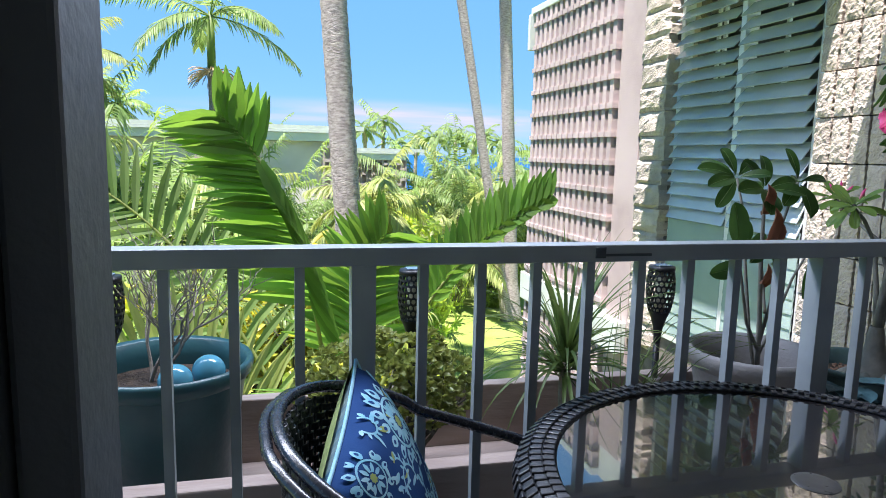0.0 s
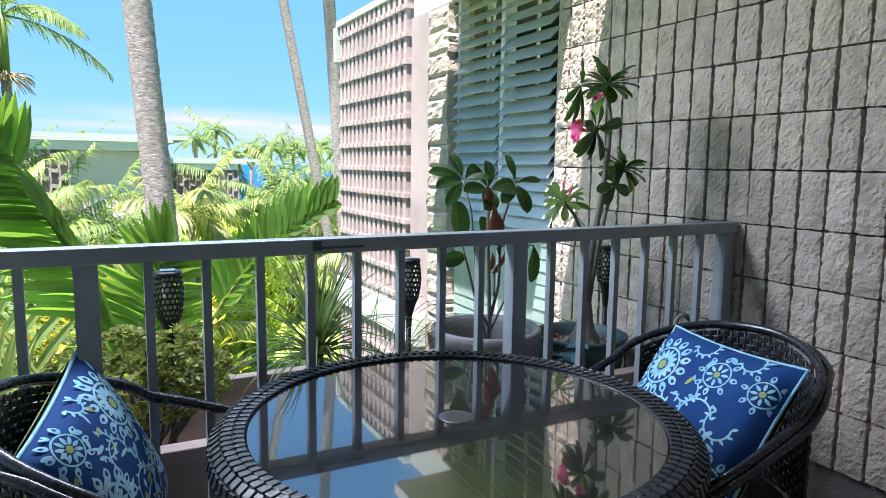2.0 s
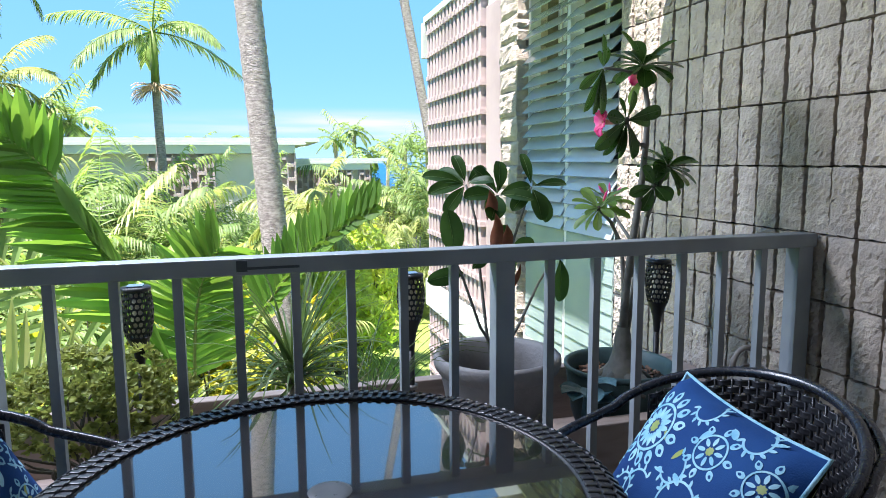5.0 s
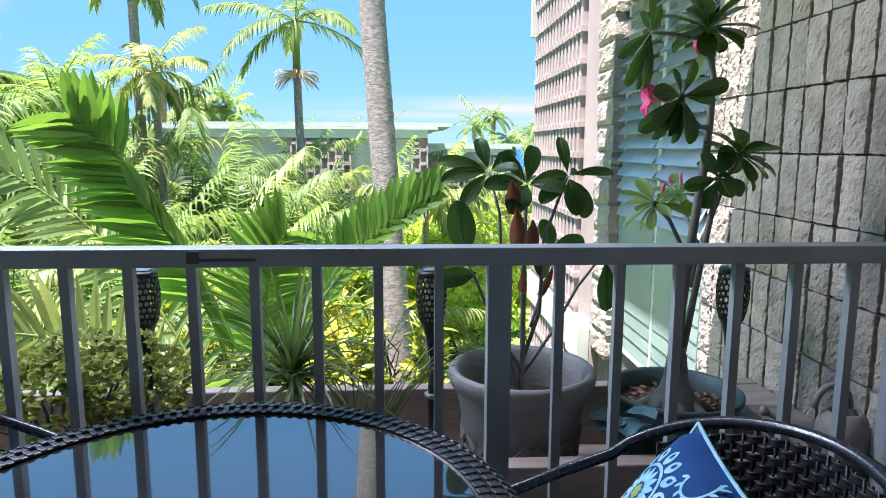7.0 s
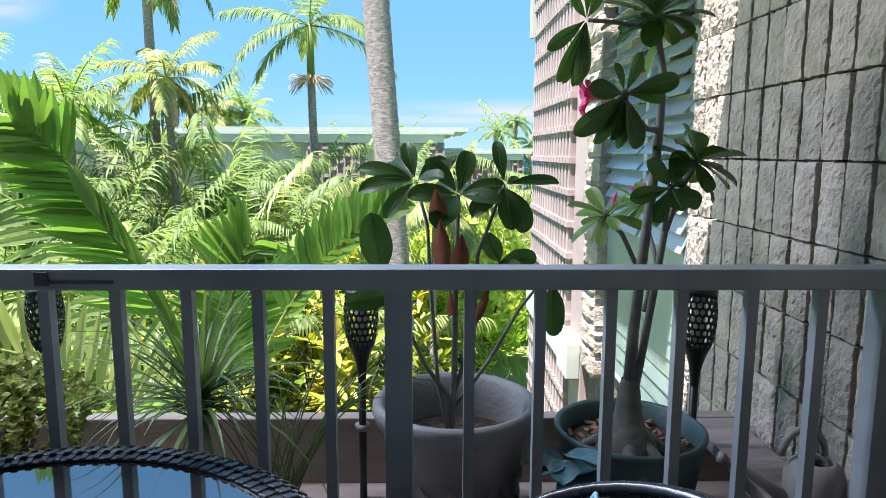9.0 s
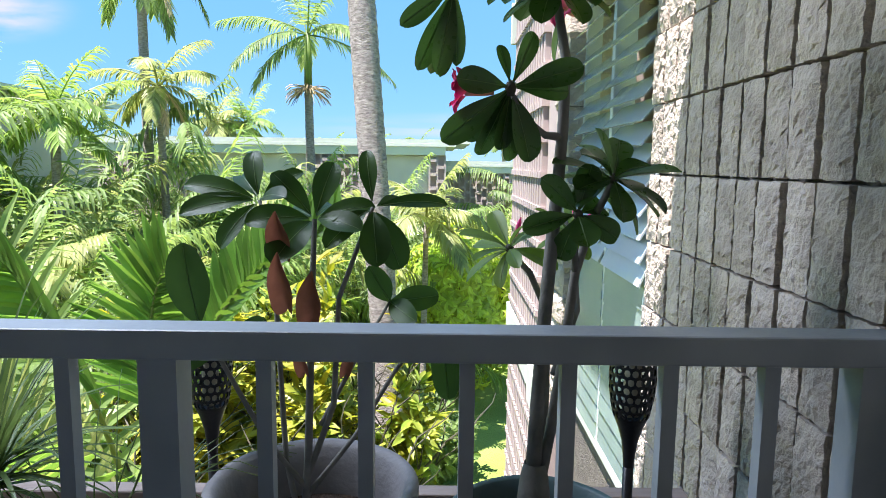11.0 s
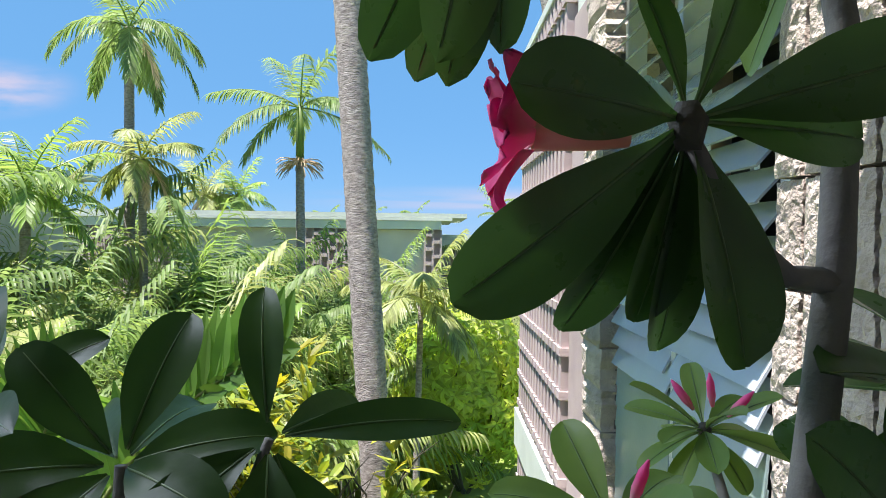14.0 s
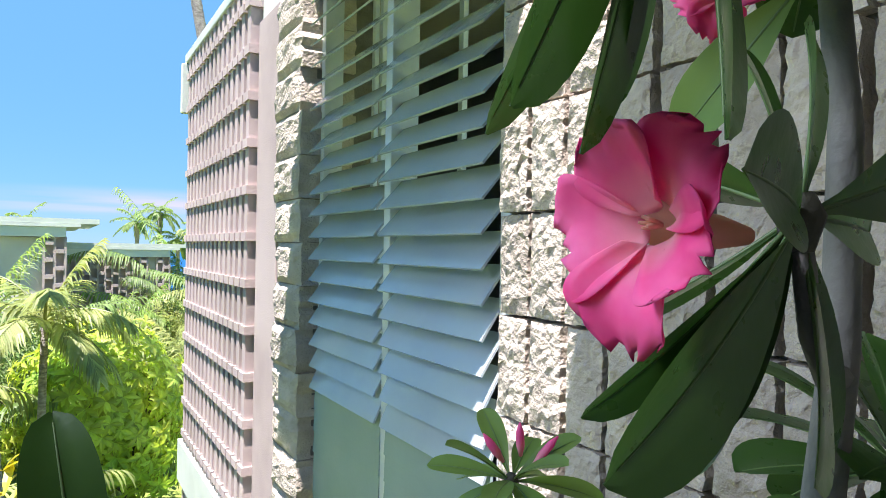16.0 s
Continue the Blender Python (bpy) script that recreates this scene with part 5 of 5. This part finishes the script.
def whorled_bush(label, at, size, clumps, ln, wd, mat, seed):
    """A dense domed bush: whorls of hanging leaves over a lumpy crown."""
    rn = random.Random(seed)
    t = thing("round_bush", label, "bush", at)
    g = Geo()
    for k in range(clumps):
        b = 1 - 1.7 * (k + .5) / clumps
        a, rr = k * 2.39996, math.sqrt(1 - b * b)
        n = Vector((rr * math.cos(a), rr * math.sin(a), b))
        s = (.93 + .42 * noise.noise(n * 3.1 + Vector((seed, 0, 0)))) * rn.uniform(.84, 1.06)
        c = Vector((n.x * size[0], n.y * size[1], n.z * size[2])) * s + Vector((0, 0, size[2] * 1.05))
        for j in range(11):
            q = j * 2.4 + rn.uniform(-.3, .3)
            s1 = n.cross(Vector((.2, .3, 1))).normalized()
            w = (s1 * math.cos(q) + n.cross(s1) * math.sin(q)) * rn.uniform(.6, 1) + n * rn.uniform(.1, .9) + Vector((0, 0, -.15))
            g.leaf(c, w, n, ln * rn.uniform(.7, 1.2), wd, .9, .22, .5, 3)
    part("foliage", g, mat, t)
    for k in range(5):
        stem = Geo()
        branch(stem, (rn.uniform(-.1, .1), rn.uniform(-.1, .1), -.02), Vector((rn.uniform(-.5, .5), rn.uniform(-.5, .5), 1)), size[2] * .9, .035, 2, rn)
        part("branch", stem, M_STEMDARK, t)
    return t


whorled_bush("rounded bright green leafy bush on the lawn", (-.2, 10.7, GZ), (1.2, 1.15, 1.52), 520, .2, .062, L_BUSH, 61)
leafy("croton", "yellow and green croton shrub", (-2.35, 5.9, GZ), (.85, .7, 1.7), 620, .27, .075, L_CROTON, 62, up=.8)
leafy("croton", "yellow-orange croton shrub beside the lawn", (-1.85, 5.2, GZ), (.5, .5, 1.35), 420, .26, .075, L_CROTON, 63, up=.8)
leafy("croton", "low yellow-green croton shrub at the foot of the palm", (-1.0, 5.9, GZ), (.32, .35, 1.2), 240, .26, .075, L_CROTON, 72, up=.8)
leafy("croton", "tall yellow-green croton shrub", (-3.3, 5.2, GZ), (.9, .7, 1.6), 600, .26, .07, L_CROTON, 64, up=.8)
leafy("garden_shrub", "low dark green leafy shrub", (-.75, 7.6, GZ), (.7, .6, .6), 450, .14, .06, L_FROND2, 65)
leafy("garden_shrub", "broad green leafy shrub below the railing", (-3.4, 3.0, GZ), (1.1, .8, 1.5), 600, .3, .13, L_FROND, 66)
leafy("garden_shrub", "broad-leaved light green shrub below the railing", (-1.9, 3.4, GZ), (.6, .55, 1.0), 380, .32, .15, L_BUSH, 67)
leafy("garden_shrub", "leafy green garden shrub", (-4.9, 3.4, GZ), (1.2, .9, 1.6), 600, .3, .1, L_FROND2, 68)
leafy("yellow_bush", "yellow-green flowering bush in front of the far building", (.2, 13.2, GZ), (1.3, 1.0, 1.35), 700, .2, .09, L_CROTON, 69)
leafy("garden_shrub", "green shrub by the end of the building", (3.6, 15.5, GZ), (.8, .7, 1.1), 500, .2, .06, L_FROND, 70)


# ---- far buildings ----
M_FARTRIM = surf("cream_green_frieze", (0.68, 0.70, 0.60), (0.74, 0.76, 0.67), 1.5, 0.8, 0.1, 30)
M_FARWALL = surf("pale_wall", (0.62, 0.58, 0.53), (0.70, 0.66, 0.60), 1.5, 0.9, 0.1, 30)
def far_building(label, x0, x1, y, z_roof, depth, screens, gz=GZ):
    """Two-storey block with breeze-block screens and a flat green roof."""
    b = thing("apartment_building", label, "building", (0, 0, 0))
    part("wall", span(x0, x1, y, y + depth, gz - 3, z_roof - .45), M_FARWALL, b)
    part("roof", span(x0 - .5, x1 + .7, y - .25, y + depth + .5, z_roof - .12, z_roof), M_GREENTRIM, b)
    part("fascia", span(x0 - .2, x1 + .3, y - .26, y + depth, z_roof - .20, z_roof - .124), M_GREENTRIM, b)
    part("frieze", span(x0, x1, y - .22, y + depth, z_roof - .438, z_roof - .202), M_FARTRIM, b)
    part("slab_band", span(x0 - .05, x1 + .05, y - .3, y - .002, z_roof - 2.95, z_roof - 2.7), M_GREENTRIM, b)
    for sx0, sx1 in screens:
        for zt, zb in ((z_roof - .44, z_roof - 2.68), (z_roof - 2.97, z_roof - 4.6)):
            part("recess", span(sx0, sx1, y - .04, y - .004, zb, zt), M_STUCCO, b)
            fins, caps = Geo(), Geo()
            n = max(2, int((sx1 - sx0) / .2))
            for k in range(n + 1):
                x = sx0 + (sx1 - sx0) * k / n
                span(x - .028, x + .028, y - .18, y - .042, zb, zt, fins)
                if k < n:
                    z = zb + .1 + (.2 if k % 2 else 0)
                    while z < zt - .05:
                        span(x + .026, x + (sx1 - sx0) / n - .026, y - .2, y - .044, z - .05, z + .05, caps)
                        z += .4
            part("screen_grille", fins, M_SCREEN, b)["kind"] = "stuff"
            part("screen_block_infill", caps, M_SCREEN, b)["kind"] = "stuff"
    return b


far_building("long two-storey building with pale green roof and block screens", -16.0, -.55, 18.2, 1.98, 6, [(-15.0, -11.5), (-10.4, -8.0), (-4.5, -2.8), (-1.0, -.56)])
far_building("two-storey building with block screens near the garden", -15.0, -9.1, 9.8, 2.62, 5, [(-13.5, -11.4), (-11.0, -9.2)])
far_building("far two-storey building with block screens and green roof", -.6, 2.6, 24.2, 1.42, 6, [(-.4, 1.9), (2.2, 2.59)])

# ---- split-face blocks of the side wall ----
block_meshes = [rough_block(0.088, 0.196, 0.034, 7, 13, 0.0065, 100 + s, 0.003).mesh("block", M_BLOCK, False) for s in range(14)]
n_made = 0
rest = Geo()
for r in range(12):
    z = 1.47 - 0.203 * 6 + r * 0.203 + 0.1015
    if z > 2.35:
        continue
    for c in range(34):
        y = 1.035 - 0.1015 * (c + 0.5)
        me = block_meshes[(r * 5 + c * 3 + (r * c) % 7) % 14]
        if n_made < 300 and y > -1.6:
            ob = part("block", me, None, wall_east)
            ob.location = (rnd.uniform(-0.004, 0.003), y + rnd.uniform(-0.003, 0.003), z)
            n_made += 1
        else:
            k = len(rest.v)
            rest.v += [(v.co.x, v.co.y + y, v.co.z + z) for v in me.vertices]
            rest.f += [tuple(k + i for i in p.vertices) for p in me.polygons]
low = part("lower_blocks", rest, M_BLOCK, wall_east)
low["kind"] = "stuff"

# ---- far clouds ----
def cloud(label, at, size, thin, seed):
    """A soft bank of cloud far out over the sea."""
    m = bpy.data.materials.new("cloud")
    m.use_nodes = True
    n, l = m.node_tree.nodes, m.node_tree.links
    n.remove(n["Principled BSDF"])
    tc, mp, nz = n.new("ShaderNodeTexCoord"), n.new("ShaderNodeMapping"), n.new("ShaderNodeTexNoise")
    l.new(tc.outputs["Object"], mp.inputs[0])
    mp.inputs["Scale"].default_value = (1.7, 1.7, 1.9)
    mp.inputs["Location"].default_value = (seed, 0, seed)
    nz.inputs["Scale"].default_value, nz.inputs["Detail"].default_value = 1.0, 5
    l.new(mp.outputs[0], nz.inputs["Vector"])
    ln = n.new("ShaderNodeVectorMath")
    ln.operation = 'LENGTH'
    l.new(tc.outputs["Object"], ln.inputs[0])
    fall = n.new("ShaderNodeMapRange")
    fall.interpolation_type = 'SMOOTHSTEP'
    fall.inputs[1].default_value, fall.inputs[2].default_value = 1.0, 0.1
    l.new(ln.outputs["Value"], fall.inputs[0])
    puff = n.new("ShaderNodeMapRange")
    puff.inputs[1].default_value, puff.inputs[2].default_value = 0.30, 0.60
    l.new(nz.outputs[0], puff.inputs[0])
    mul, mul2 = n.new("ShaderNodeMath"), n.new("ShaderNodeMath")
    mul.operation = mul2.operation = 'MULTIPLY'
    l.new(fall.outputs[0], mul.inputs[0])
    l.new(puff.outputs[0], mul.inputs[1])
    l.new(mul.outputs[0], mul2.inputs[0])
    mul2.inputs[1].default_value = thin
    em, tr, mx = n.new("ShaderNodeEmission"), n.new("ShaderNodeBsdfTransparent"), n.new("ShaderNodeMixShader")
    em.inputs[0].default_value, em.inputs[1].default_value = (.95, .86, .93, 1), .27
    l.new(mul2.outputs[0], mx.inputs[0])
    l.new(tr.outputs[0], mx.inputs[1])
    l.new(em.outputs[0], mx.inputs[2])
    l.new(mx.outputs[0], n["Material Output"].inputs[0])
    g = Geo().grid([[(-1 + i / 6, .06 * math.sin(i * 1.3 + j), -1 + j / 4) for i in range(13)] for j in range(9)])
    c = structure("backdrop", g, m, label, "cloud", True)
    c.matrix_world = pose(*at) @ Matrix.Diagonal((size[0], 10, size[1], 1))
    c.visible_shadow = False
    return c


cloud("thin pinkish-white cloud in the blue sky", (-343, 500, 107), (85, 26), .85, 2.3)
cloud("pale cloud bank low over the ocean horizon", (114, 500, 27), (260, 16), .8, 7.1)
